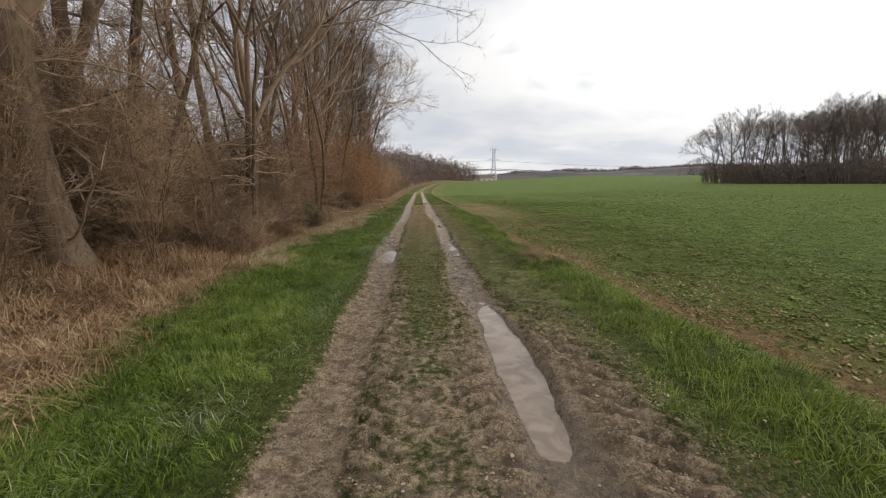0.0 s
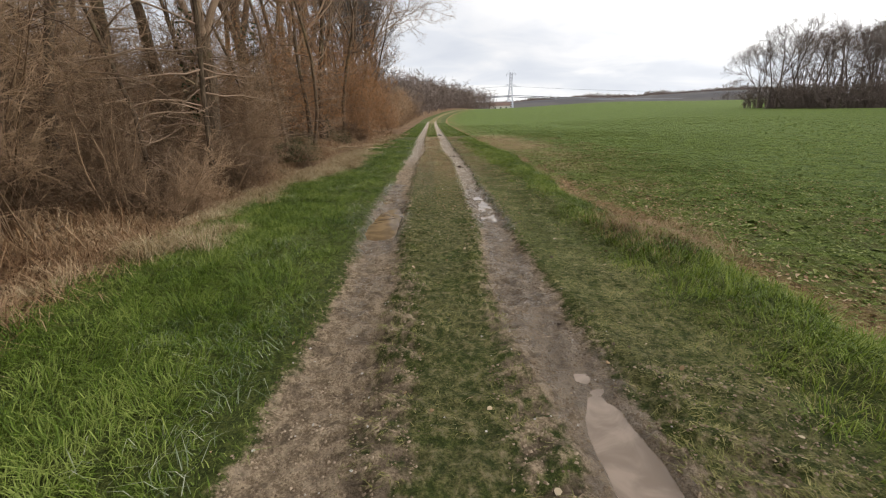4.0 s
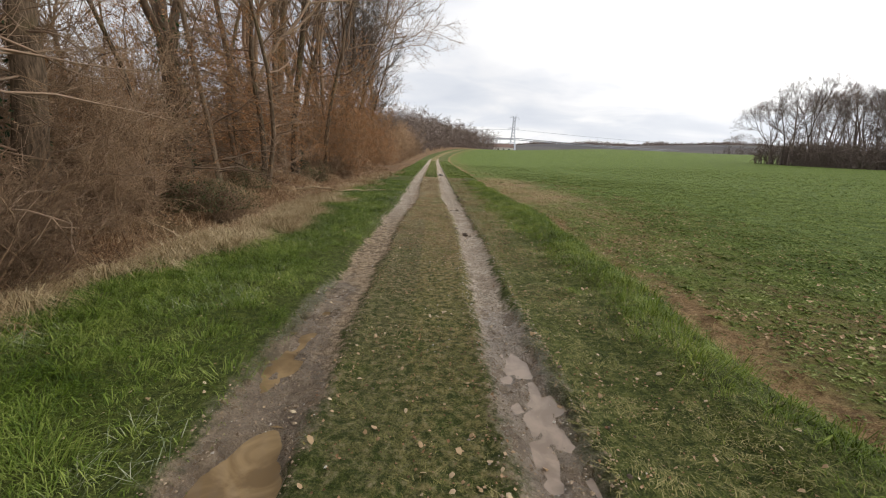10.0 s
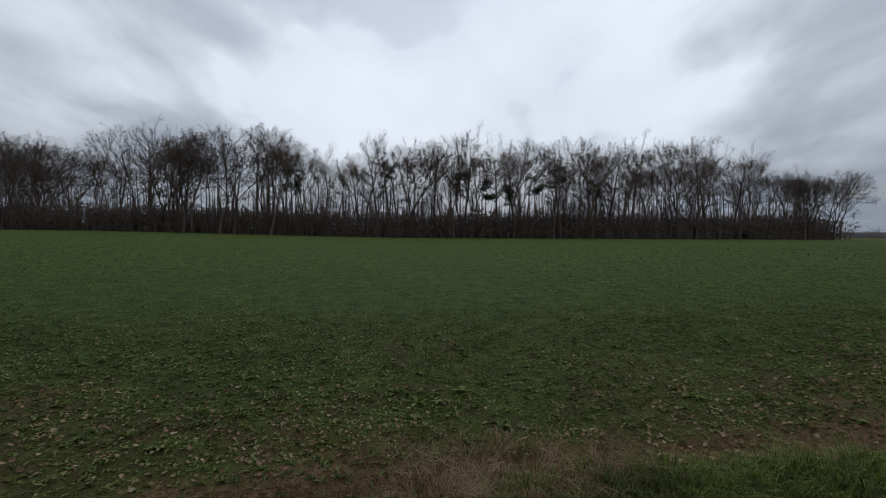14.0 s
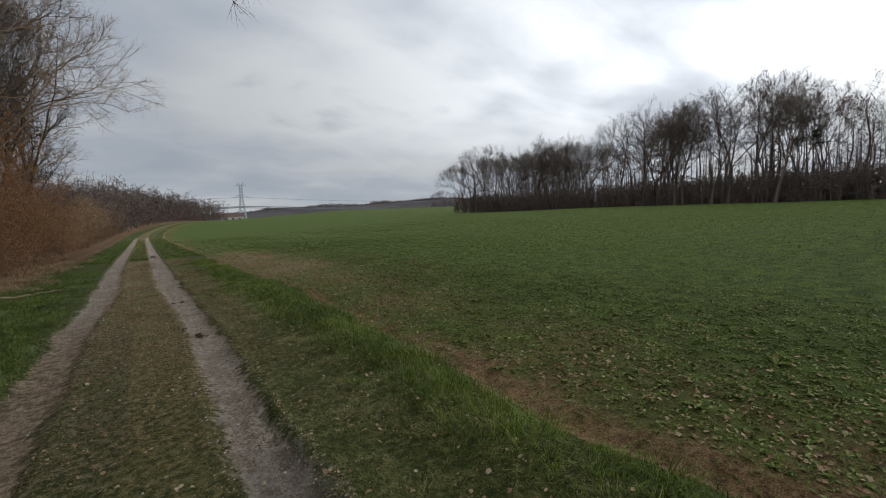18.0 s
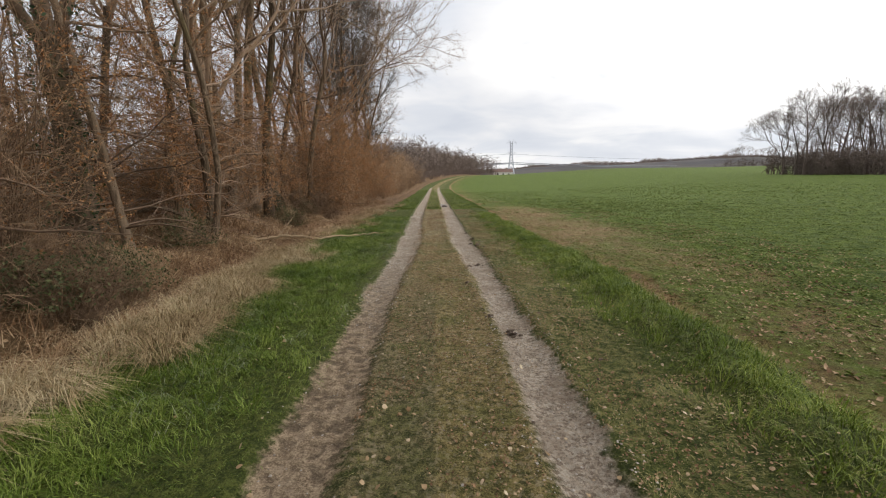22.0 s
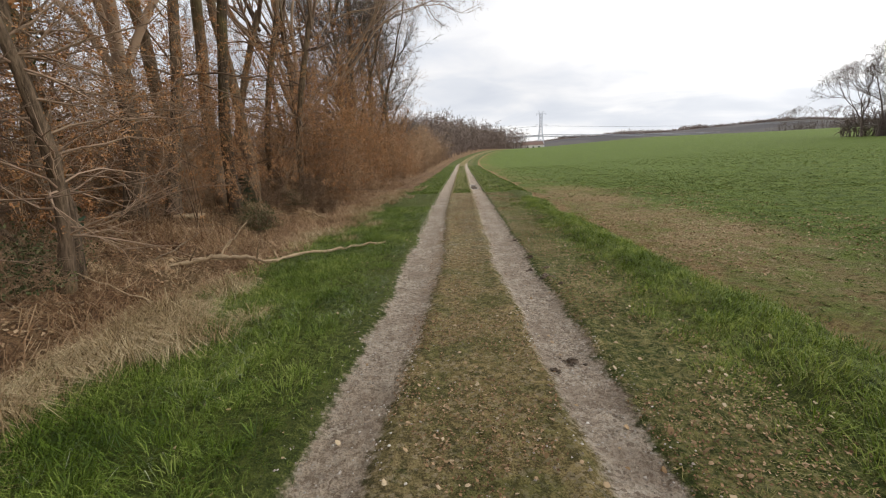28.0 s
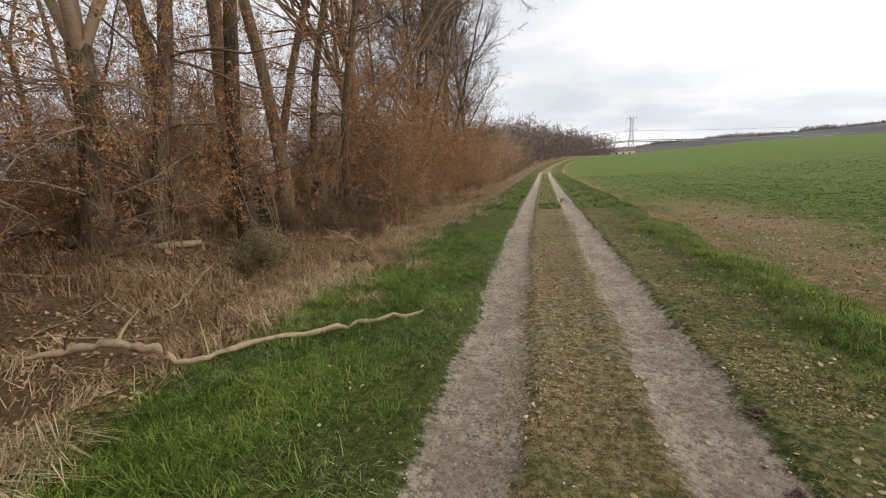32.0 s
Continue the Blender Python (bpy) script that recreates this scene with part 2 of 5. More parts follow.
    bump(k, k.math("ADD", k.math("SUBTRACT", n3, k.math("MULTIPLY", n5, k.math("MULTIPLY", bare, 1.2))), k.math("MULTIPLY", n4, 0.6)), 1.0, 0.07)
    return m


def water_material(name, shallow, deep):
    m, k = material(name, 0.03, 0.5)
    pos = k.n("ShaderNodeNewGeometry").outputs["Position"]
    k.link(k.mix(k.span(k.noise(pos, 3.5, 4, distort=1.0), 0.35, 0.65), deep, shallow), k.b.inputs["Base Color"])
    k.b.inputs["IOR"].default_value = 1.33
    bump(k, k.noise(pos, 7.0, 2), 0.012, 0.02)
    return m


def leaf_material(name, a, b, c, rough=0.6):
    """Blades and leaves, each with a tone of its own."""
    m, k = material(name, rough, 0.16)
    r = k.n("ShaderNodeNewGeometry").outputs["Random Per Island"]
    pos = k.n("ShaderNodeNewGeometry").outputs["Position"]
    wide, close = k.math("SUBTRACT", k.noise(pos, 0.7, 3), 0.5), k.math("SUBTRACT", k.noise(pos, 4.0, 3), 0.5)
    f = k.math("ADD", k.math("MULTIPLY", k.math("SUBTRACT", r, 0.5), 0.6), k.math("ADD", 0.57, k.math("ADD", k.math("MULTIPLY", wide, 1.2), k.math("MULTIPLY", close, 0.75))))
    k.link(k.ramp(f, [(0.2, a), (0.55, b), (0.9, c)]), k.b.inputs["Base Color"])
    return m


M_GROUND = ground_material()
M_BARK = bark_material("bark", (0.058, 0.040, 0.025), (0.205, 0.145, 0.094), (0.130, 0.112, 0.040))
M_BARK_GREY = bark_material("grey_bark", (0.076, 0.060, 0.049), (0.190, 0.155, 0.127), (0.103, 0.098, 0.057))
M_TWIG = simple("twigs", (0.125, 0.083, 0.054), (0.345, 0.240, 0.160), 2.6, 0.9)
M_TWIG_FAR = simple("far_twigs", (0.113, 0.088, 0.073), (0.216, 0.166, 0.140), 0.5, 0.95)
M_BUSH = simple("bush_twigs", (0.140, 0.088, 0.050), (0.375, 0.248, 0.147), 1.8, 0.9)
M_RUSSET = leaf_material("russet_leaves", (0.21, 0.090, 0.036), (0.38, 0.185, 0.076), (0.52, 0.295, 0.135))
M_LITTER = leaf_material("fallen_leaves", (0.125, 0.066, 0.032), (0.27, 0.155, 0.077), (0.44, 0.31, 0.185))
M_PALE_LEAF = leaf_material("pale_leaves", (0.22, 0.135, 0.065), (0.36, 0.25, 0.14), (0.52, 0.42, 0.28))
M_GRASS = leaf_material("grass", (0.034, 0.060, 0.007), (0.097, 0.148, 0.014), (0.240, 0.288, 0.066), 0.5)
M_GRASS_BRIGHT = leaf_material("bright_grass", (0.048, 0.080, 0.007), (0.125, 0.180, 0.014), (0.265, 0.310, 0.062), 0.5)
M_BRACKEN = leaf_material("flattened_bracken", (0.150, 0.082, 0.040), (0.330, 0.205, 0.110), (0.520, 0.385, 0.230), 0.65)
M_GRASS_DULL = leaf_material("dull_grass", (0.108, 0.108, 0.026), (0.212, 0.196, 0.058), (0.35, 0.305, 0.130), 0.55)
M_PALE_GRASS = leaf_material("pale_grass", (0.10, 0.13, 0.06), (0.20, 0.23, 0.13), (0.36, 0.37, 0.25), 0.5)
M_STRAW = leaf_material("straw", (0.20, 0.135, 0.065), (0.36, 0.265, 0.140), (0.53, 0.43, 0.265), 0.6)
M_CROP = leaf_material("crop_leaves", (0.068, 0.104, 0.020), (0.152, 0.194, 0.038), (0.325, 0.350, 0.125), 0.62)
M_IVY = leaf_material("ivy", (0.012, 0.028, 0.010), (0.026, 0.052, 0.018), (0.05, 0.085, 0.03), 0.4)
M_BRAMBLE = leaf_material("bramble_leaves", (0.040, 0.050, 0.018), (0.078, 0.088, 0.032), (0.14, 0.135, 0.06), 0.6)
M_NEEDLE = leaf_material("needles", (0.012, 0.026, 0.014), (0.026, 0.046, 0.022), (0.045, 0.07, 0.035), 0.6)
M_WOOD = simple("dead_wood", (0.10, 0.065, 0.038), (0.43, 0.32, 0.195), 13, 0.85, 0.02)
M_STONE = leaf_material("stones", (0.21, 0.17, 0.13), (0.39, 0.338, 0.28), (0.62, 0.57, 0.50), 0.8)
M_CLOD = simple("clods", (0.085, 0.060, 0.043), (0.19, 0.14, 0.10), 14, 0.8, 0.02)
M_STEEL = simple("galvanised_steel", (0.50, 0.52, 0.56), (0.64, 0.66, 0.70), 0.6, 0.55)
M_WIRE = simple("conductors", (0.22, 0.23, 0.25), (0.28, 0.29, 0.31), 0.6, 0.6)
M_WALL = simple("white_plaster", (0.62, 0.60, 0.56), (0.78, 0.76, 0.72), 0.8, 0.9)
M_ROOF = simple("roof_tiles", (0.10, 0.06, 0.05), (0.17, 0.11, 0.09), 0.8, 0.9)
M_PANE = simple("window_glass", (0.02, 0.022, 0.025), (0.03, 0.032, 0.035), 1, 0.1, spec=0.5)
M_WATER_GREY = water_material("pale_muddy_water", (0.29, 0.22, 0.165), (0.19, 0.14, 0.10))
M_WATER_OCHRE = water_material("ochre_muddy_water", (0.27, 0.185, 0.095), (0.15, 0.100, 0.050))

# ---- the lie of the land ----
RNG = np.random.default_rng(7)


def step(v, a, b):
    t = np.clip((v - a) / (b - a), 0, 1)
    return t * t * (3 - 2 * t)


def value_noise(x, y, seed=0):
    """Smooth noise of -1 to 1 with a period of 1."""
    x, y = np.asarray(x, float), np.asarray(y, float)
    i, j = np.floor(x).astype(np.int64), np.floor(y).astype(np.int64)

    def lattice(a, b):
        h = (a * 374761393 + b * 668265263 + seed * 1442695041) & 0xFFFFFFFF
        h = ((h ^ (h >> 13)) * 1274126177) & 0xFFFFFFFF
        return ((h ^ (h >> 16)) & 0xFFFF) / 32767.5 - 1.0

    f, g = x - i, y - j
    f, g = f * f * (3 - 2 * f), g * g * (3 - 2 * g)
    return (lattice(i, j) * (1 - f) + lattice(i + 1, j) * f) * (1 - g) + (lattice(i, j + 1) * (1 - f) + lattice(i + 1, j + 1) * f) * g


def centre(y):
    """Where the middle of the track lies."""
    y = np.asarray(y, float)
    return -0.058 * y + 0.00105 * np.clip(y - 95, 0, 260) ** 2


def rut_l(y):
    """The middle of the rut by the wood, measured from the middle of the track."""
    return np.interp(y, (0, 8, 10.5, 20, 23.5, 26, 30, 34, 60), (-0.76, -0.72, -0.85, -0.85, -0.74, -0.72, -0.82, -0.90, -0.92))


def rut_r(y):
    """The middle of the rut by the field."""
    return np.interp(y, (0, 5.5, 7.5, 10.5, 14, 18, 22, 25.5, 31, 60), (0.92, 0.94, 0.80, 0.93, 0.88, 0.98, 0.93, 0.80, 0.80, 0.80))


def rut_wide(y, left):
    """Half the width of a rut."""
    if left:
        return np.interp(y, (0, 8, 10, 20, 24, 27, 32, 60), (0.23, 0.27, 0.25, 0.23, 0.27, 0.30, 0.28, 0.25))
    return np.interp(y, (0, 5, 7.5, 10, 20, 24, 31, 60), (0.27, 0.27, 0.31, 0.21, 0.20, 0.28, 0.30, 0.24))


# puddles: middle, from y, to y, depth of the hollow, half its width
POOLS = [(0.94, 2.45, 5.9, 0.055, 0.185), (0.93, 10.4, 12.8, 0.030, 0.20), (-0.83, 9.35, 11.55, 0.055, 0.26), (-0.98, 11.9, 13.6, 0.035, 0.15), (0.72, 43.5, 46.5, 0.05, 0.2)]


def field_edge(y):
    return np.interp(y, (0, 4, 6.5, 9, 11, 16, 19.5, 23, 26, 29, 31, 40), (3.55, 3.55, 3.3, 3.4, 2.98, 3.02, 3.4, 3.4, 3.25, 3.3, 3.1, 3.2)) + 0.10 * value_noise(y * 0.9, 0 * y, 31) + 0.06 * value_noise(y * 3.1, 0 * y, 30)


def verge_edge(y):
    return np.interp(y, (0, 3, 5, 8, 12, 13.5, 15, 17, 20, 23, 25, 26.5, 28, 30, 33, 40), (-2.6, -2.85, -3.35, -3.55, -3.7, -4.1, -3.5, -3.15, -3.15, -3.3, -3.5, -3.2, -3.2, -2.95, -3.3, -3.1)) + 0.22 * value_noise(y * 0.8, 0 * y, 32)


def pool_at(u, y):
    """How far a place lies inside each hollow that holds water: 0 to 1, and the hollow's depth."""
    inside, deep = np.zeros(np.shape(u)), np.zeros(np.shape(u))
    for c, a, b, depth, half in POOLS:
        w = half * (1 + 0.20 * value_noise(y * 1.4, 0 * y, 8) + 0.16 * value_noise(y * 4.3, u * 1.5, 18))
        d = np.abs((u - c - 0.05 * value_noise(y * 1.1, 0 * y, 9)) / w) ** 2.6 + np.abs((2 * y - a - b) / (b - a)) ** 3.5
        m = 1 - step(d, 0.7, 1.35)
        if depth < 0.04:
            m = m * step(value_noise(u * 9, y * 5.5, 19) + 0.6 * value_noise(u * 19, y * 12, 20), 0.0, 0.35)
        deep = np.where(m > inside, depth, deep)
        inside = np.maximum(inside, m)
    return inside, deep


def land(x, y):
    """The height of the ground without its ruts and clods."""
    u = x - centre(y)
    z = (1.25 + 1.1 * step(y, 5, 80)) * step(u, 3, 78) + step(y, 78, 262) * (5.5 + 0.7 * step(u, 10, 90) + 0.9 * step(u, 110, 190))
    z = z + 0.55 * step(-u, 4.3, 9.0) + 0.4 * step(-u, 10, 40)
    ditch = 0.10 + 0.30 * step(y, 8, 13) * (1 - step(y, 24, 30))
    z = z - ditch * np.exp(-((u + 4.55) / 0.42) ** 2)
    r = np.hypot(x, y)
    az = np.degrees(np.arctan2(x, y))
    ridge = 34 + 11 * step(az, 4, 18) + 8 * step(az, 18, 32) - 36 * step(az, 33, 46) - 30 * step(-az, 30, 60) + 4 * value_noise(az * 0.2, 0 * az, 5)
    z = z - 7 * step(r, 330, 480) + ridge * step(r, 520, 1350)
    return z


def tread_at(u, y):
    """The slanting bars that tractor tyres pressed into the soft mud: -1 in the hollows, 1 on the bars, 0 elsewhere."""
    muddy = 1 - step(y, 7, 13)
    z = np.zeros(np.shape(u))
    for c, w, way in ((-0.34, 0.20, 1), (0.50, 0.17, -1), (1.55, 0.30, 1)):
        lug = np.sin(2 * np.pi * (y / 0.26 + way * 1.9 * (u - c) + 0.35 * value_noise(u * 2.2, y * 1.3, 16)))
        fade = 1 - step(y, 4.5, 7) if c > 1 else muddy
        z = z + fade * np.exp(-((u - c) / w) ** 4) * np.clip(lug * 2.2, -1, 1)
    return z


def relief(x, y):
    """Ruts, hollows, clods, tussocks."""
    u = x - centre(y)
    near = 1 - step(np.abs(y - 15), 40, 60)
    wl = (u - rut_l(y) - 0.03 * value_noise(y * 0.5, 0 * y, 1)) * 0.28 / rut_wide(y, True)
    wr = (u - rut_r(y) - 0.03 * value_noise(y * 0.5, 0 * y, 2)) * 0.28 / rut_wide(y, False)
    z = -0.045 * np.exp(-(wl / 0.30) ** 4) - 0.05 * np.exp(-(wr / 0.28) ** 4)
    z = z + 0.02 * np.exp(-((np.abs(wl) - 0.42) / 0.1) ** 2) + 0.02 * np.exp(-((np.abs(wr) - 0.40) / 0.1) ** 2)
    muddy = 1 - step(y, 7, 15)
    track = step(u, -1.35, -1.0) * (1 - step(u, 1.15, 2.0 - 0.5 * step(y, 4, 8)))
    z = z + track * (0.013 * muddy + 0.005) * value_noise(x * 11, y * 11, 3) + track * (0.008 * muddy + 0.004) * value_noise(x * 26, y * 26, 4)
    z = z + 0.046 * tread_at(u, y) * (0.6 + 0.4 * value_noise(x * 2, y * 2, 6))
    churn = np.exp(-(wr / 0.42) ** 4) * step(y, 4.5, 6.5) * (1 - step(y, 13, 17)) + 0.6 * np.exp(-(wl / 0.40) ** 4) * (1 - step(y, 13, 17)) + 0.9 * np.exp(-((u - 1.5) / 0.4) ** 4) * (1 - step(y, 4, 7))
    z = z + 0.058 * churn * (0.35 - np.abs(value_noise(x * 4.2, y * 2.6, 14))) + 0.032 * churn * (0.4 - np.abs(value_noise(x * 10, y * 7, 15)))
    inside, deep = pool_at(u, y)
    z = z * (1 - inside) + (-0.05 - deep) * inside
    e = field_edge(y)
    z = z + 0.09 * np.exp(-((u - e + 0.55) / 0.4) ** 2) - 0.06 * np.exp(-((u - e - 0.12) / 0.16) ** 2)
    crop = step(u, e, e + 0.2)
    z = z + crop * (0.022 * value_noise(x * 3.1, y * 3.1, 7) + 0.014 * value_noise(x * 9, y * 9, 9))
    left = step(-u, 3.2, 4.6)
    z = z + left * (0.06 * value_noise(x * 1.1, y * 1.1, 10) + 0.03 * value_noise(x * 4, y * 4, 11))
    verge = step(-u, 1.1, 1.6) * (1 - left) + step(u, 1.3, 1.8) * (1 - crop)
    z = z + verge * (0.020 * value_noise(x * 2.4, y * 2.4, 12) + 0.012 * value_noise(x * 7, y * 7, 13))
    return z * near


def ground_at(x, y):
    return land(x, y) + relief(x, y)


def mesh_of(name, verts, quads=None, tris=None, mat=None, smooth=False):
    """A mesh from arrays of corners, four-sided and three-sided faces."""
    me = bpy.data.meshes.new(name)
    verts = np.asarray(verts, np.float32).reshape(-1, 3)
    q = np.zeros((0, 4), np.int32) if quads is None else np.asarray(quads, np.int32).reshape(-1, 4)
    t = np.zeros((0, 3), np.int32) if tris is None else np.asarray(tris, np.int32).reshape(-1, 3)
    me.vertices.add(len(verts))
    me.vertices.foreach_set("co", verts.ravel())
    loops = np.concatenate([q.ravel(), t.ravel()])
    me.loops.add(len(loops))
    me.loops.foreach_set("vertex_index", loops)
    n = len(q) + len(t)
    me.polygons.add(n)
    starts = np.concatenate([np.arange(len(q)) * 4, len(q) * 4 + np.arange(len(t)) * 3]).astype(np.int32)
    me.polygons.foreach_set("loop_start", starts)
    me.polygons.foreach_set("use_smooth", np.full(n, smooth))
    me.update(calc_edges=True)
    if mat:
        me.materials.append(mat)
    return me


def stretch(a, b, fine, far, grow):
    """Grid lines: even from a to b, then wider and wider out to far on both sides."""
    mid = np.arange(a, b, fine)
    out, s, v = [], fine, b
    while v < far:
        out.append(v)
        s *= grow
        v += s
    out.append(far)
    low, s, v = [], fine, a
    while v > -far:
        s *= grow
        v -= s
        low.append(max(v, -far))
    return np.array(low[::-1] + list(mid) + out)


def build_ground():
    us = stretch(-4.2, 3.9, 0.047, 2600, 1.13)
    ys = stretch(0.6, 32.0, 0.047, 2600, 1.09)
    U, Y = np.meshgrid(us, ys)
    keep = 1 - step(np.abs(U), 300, 900)
    X = U + centre(Y) * keep
    Z = ground_at(X, Y)
    nu, ny = len(us), len(ys)
    idx = np.arange(nu * ny).reshape(ny, nu)
    quads = np.stack([idx[:-1, :-1], idx[:-1, 1:], idx[1:, 1:], idx[1:, :-1]], -1).reshape(-1, 4)
    me = mesh_of("ground", np.stack([X, Y, Z], -1).reshape(-1, 3), quads, mat=M_GROUND, smooth=True)
    e, v = field_edge(Y), verge_edge(Y)
    wobble = 0.04 * value_noise(Y * 0.8, U * 0.5, 21) + 0.04 * value_noise(Y * 3.1, U * 2, 22)
    ml, mr = rut_wide(Y, True) + wobble, rut_wide(Y, False) + wobble
    rut = np.maximum(1 - step(np.abs(U - rut_l(Y)), ml - 0.17, ml + 0.19), 1 - step(np.abs(U - rut_r(Y)), mr - 0.16, mr + 0.18))
    early = 1 - step(Y, 3.6, 6.2)
    flank = early * step(U, 0.3, 0.5) * (1 - step(U, 1.55, 2.0)) * 0.8
    middle = (1 - step(np.abs(U - 0.03), 0.5, 0.75)) * (0.46 * early + 0.10 + 0.26 * step(Y, 23, 27))
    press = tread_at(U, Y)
    pressed = np.abs(press) * 0.62 * (1 - 0.5 * step(Y, 5, 10))
    mud = np.maximum.reduce([rut, flank, middle, pressed]) * (1 - step(Y, 90, 130))
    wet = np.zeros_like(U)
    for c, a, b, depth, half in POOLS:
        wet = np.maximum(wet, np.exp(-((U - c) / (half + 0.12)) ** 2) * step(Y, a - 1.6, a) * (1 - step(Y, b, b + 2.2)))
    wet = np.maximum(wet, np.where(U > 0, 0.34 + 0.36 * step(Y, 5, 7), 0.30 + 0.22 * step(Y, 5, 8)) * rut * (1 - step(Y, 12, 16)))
    thin = np.maximum((1 - step(np.abs(U - 0.03), 0.7, 1.0)), step(U, 1.0, 1.2) * (1 - step(U, 1.9, 2.5)) * (1 - 0.42 * step(Y, 6, 10))) * 0.75
    fieldm = step(U, e - 0.05, e + 0.08)
    crop = 0.50 + 0.08 * step(Y, 13, 19) + (0.43 + 0.04 * step(Y, 12, 20)) * step(U - e, 0.2 + 0.8 * step(Y, 12, 20), 7.5) + 0.2 * step(U - e, 5, 20)
    crop = crop - (0.24 + 0.16 * value_noise(Y * 0.5, 0 * Y, 36)) * (1 - step(U - e, 0.12, 0.6 + 0.3 * value_noise(Y * 0.6, 0 * Y, 35)))
    tan = np.exp(-((U - 5.4) / 1.7) ** 4) * step(Y, 21, 26) * (1 - step(Y, 38, 46)) * (0.75 + 0.35 * value_noise(U * 0.7, Y * 0.7, 38))
    crop = crop - 0.30 * tan
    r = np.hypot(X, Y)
    layers = {"mud": mud, "wet": wet, "grav": np.where(U < 0, step(Y, 17, 23), step(Y, 9, 14)), "thin": thin * (0.62 + 0.38 * step(Y, 11, 20)), "field": fieldm, "crop": crop, "tan": tan, "groove_shade": np.clip(-press, 0, 1),
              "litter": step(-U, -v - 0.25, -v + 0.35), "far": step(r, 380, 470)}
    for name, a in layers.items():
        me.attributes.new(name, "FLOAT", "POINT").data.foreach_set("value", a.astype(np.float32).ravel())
    tagged(new("ground", me), "farm land with a rutted muddy track, grass verges and a green field", "ground", kind="structure")


build_ground()

# ---- puddles ----
for c, a, b, depth, half in POOLS:
    n, w = 60, 9
    ys = np.linspace(a - 0.3, b + 0.3, n)
    us = np.linspace(-half - 0.12, half + 0.12, w)
    Yp, Up = np.meshgrid(ys, us, indexing="ij")
    Xp = centre(Yp) + c + Up
    level = float(np.mean(land(centre(ys) + c, ys))) - 0.05 - depth + min(0.034, 0.5 * depth)
    idx = np.arange(n * w).reshape(n, w)
    quads = np.stack([idx[:-1, :-1], idx[:-1, 1:], idx[1:, 1:], idx[1:, :-1]], -1).reshape(-1, 4)
    ochre = c < 0
    me = mesh_of("puddle", np.stack([Xp, Yp, np.full_like(Xp, level)], -1), quads, mat=M_WATER_OCHRE if ochre else M_WATER_GREY)
    tagged(new("puddle", me), "ochre muddy rain puddle lying in a wheel rut" if ochre else "pale grey muddy puddle lying in a wheel rut", "puddle", group="puddles in the ruts", kind="structure")

# ---- blades and leaves ----
def rot_to(yaw):
    return np.cos(yaw), np.sin(yaw)


def blades(name, x, y, length, width, lean, mat, label, category, joints=2, z0=None, out=None, kind="stuff", group=""):
    """Bent tapering blades as one mesh; out: the way each one bends."""
    n = len(x)
    z = (ground_at(x, y) if z0 is None else z0) - 0.006
    yaw = 5.0 * value_noise(x * 1.3, y * 1.3, 90) + 3.0 * value_noise(x * 4.1, y * 4.1, 91) + RNG.normal(0, 0.75, n)
    if out is not None:
        yaw = out + RNG.normal(0, 0.5, n)
    cx, sx = rot_to(yaw)
    face = yaw + RNG.normal(np.pi / 2, 0.5, n)
    wx, wy = np.cos(face) * width / 2, np.sin(face) * width / 2
    L, l = length, lean
    base = np.stack([x, y, z], -1)
    side = np.stack([wx, wy, np.zeros(n)], -1)
    d = np.stack([cx, sx, np.zeros(n)], -1)
    up = np.array([0, 0, 1.0])
    mid = base + d * (L * 0.32 * l)[:, None] + up * (L * 0.55)[:, None]
    tip = base + d * (L * 0.95 * l)[:, None] + up * (L * np.clip(1.0 - 0.55 * l, 0.2, 1))[:, None]
    if joints == 2:
        V = np.stack([base - side, base + side, mid + side * 0.75, mid - side * 0.75, tip], 1).reshape(-1, 3)
        o = np.arange(n)[:, None] * 5
        me = mesh_of(name, V, o + np.array([[0, 1, 2, 3]]), o + np.array([[3, 2, 4]]), mat)
    else:
        V = np.stack([base - side, base + side, tip], 1).reshape(-1, 3)
        me = mesh_of(name, V, None, np.arange(n)[:, None] * 3 + np.array([[0, 1, 2]]), mat)
    return tagged(new(name, me), label, category, group, kind)


def scatter(n, u0, u1, y0, y1, power=1.0):
    y = y0 + (y1 - y0) * RNG.random(n) ** power
    u = RNG.uniform(u0, u1, n)
    return u, y


def clumpy(u, y, scale, seed, cut=-0.2):
    return value_noise(u * scale, y * scale, seed) + 0.5 * value_noise(u * scale * 3, y * scale * 3, seed + 1) > cut


def tufts(name, u, y, per, spread, length, lean, mat, label, category):
    """Tussocks whose blades fall outwards, all in one mesh."""
    n = len(u)
    du, dy = RNG.normal(0, 1, n * per) * spread, RNG.normal(0, 1, n * per) * spread
    size = np.repeat(RNG.uniform(0.6, 1.5, n) ** 1.3, per)
    uu, yy = np.repeat(u, per) + du * size, np.repeat(y, per) + dy * size
    wind = np.repeat(3.0 * value_noise(u * 0.9, y * 0.9, 92), per)
    return blades(name, uu + centre(yy), yy, RNG.uniform(length * 0.5, length * 1.35, n * per) * size, RNG.uniform(0.0035, 0.0075, n * per), RNG.uniform(lean * 0.5, lean * 1.5, n * per), mat,
                  label, category, out=np.arctan2(dy + 0.6 * spread * np.sin(wind), du + 0.6 * spread * np.cos(wind)))


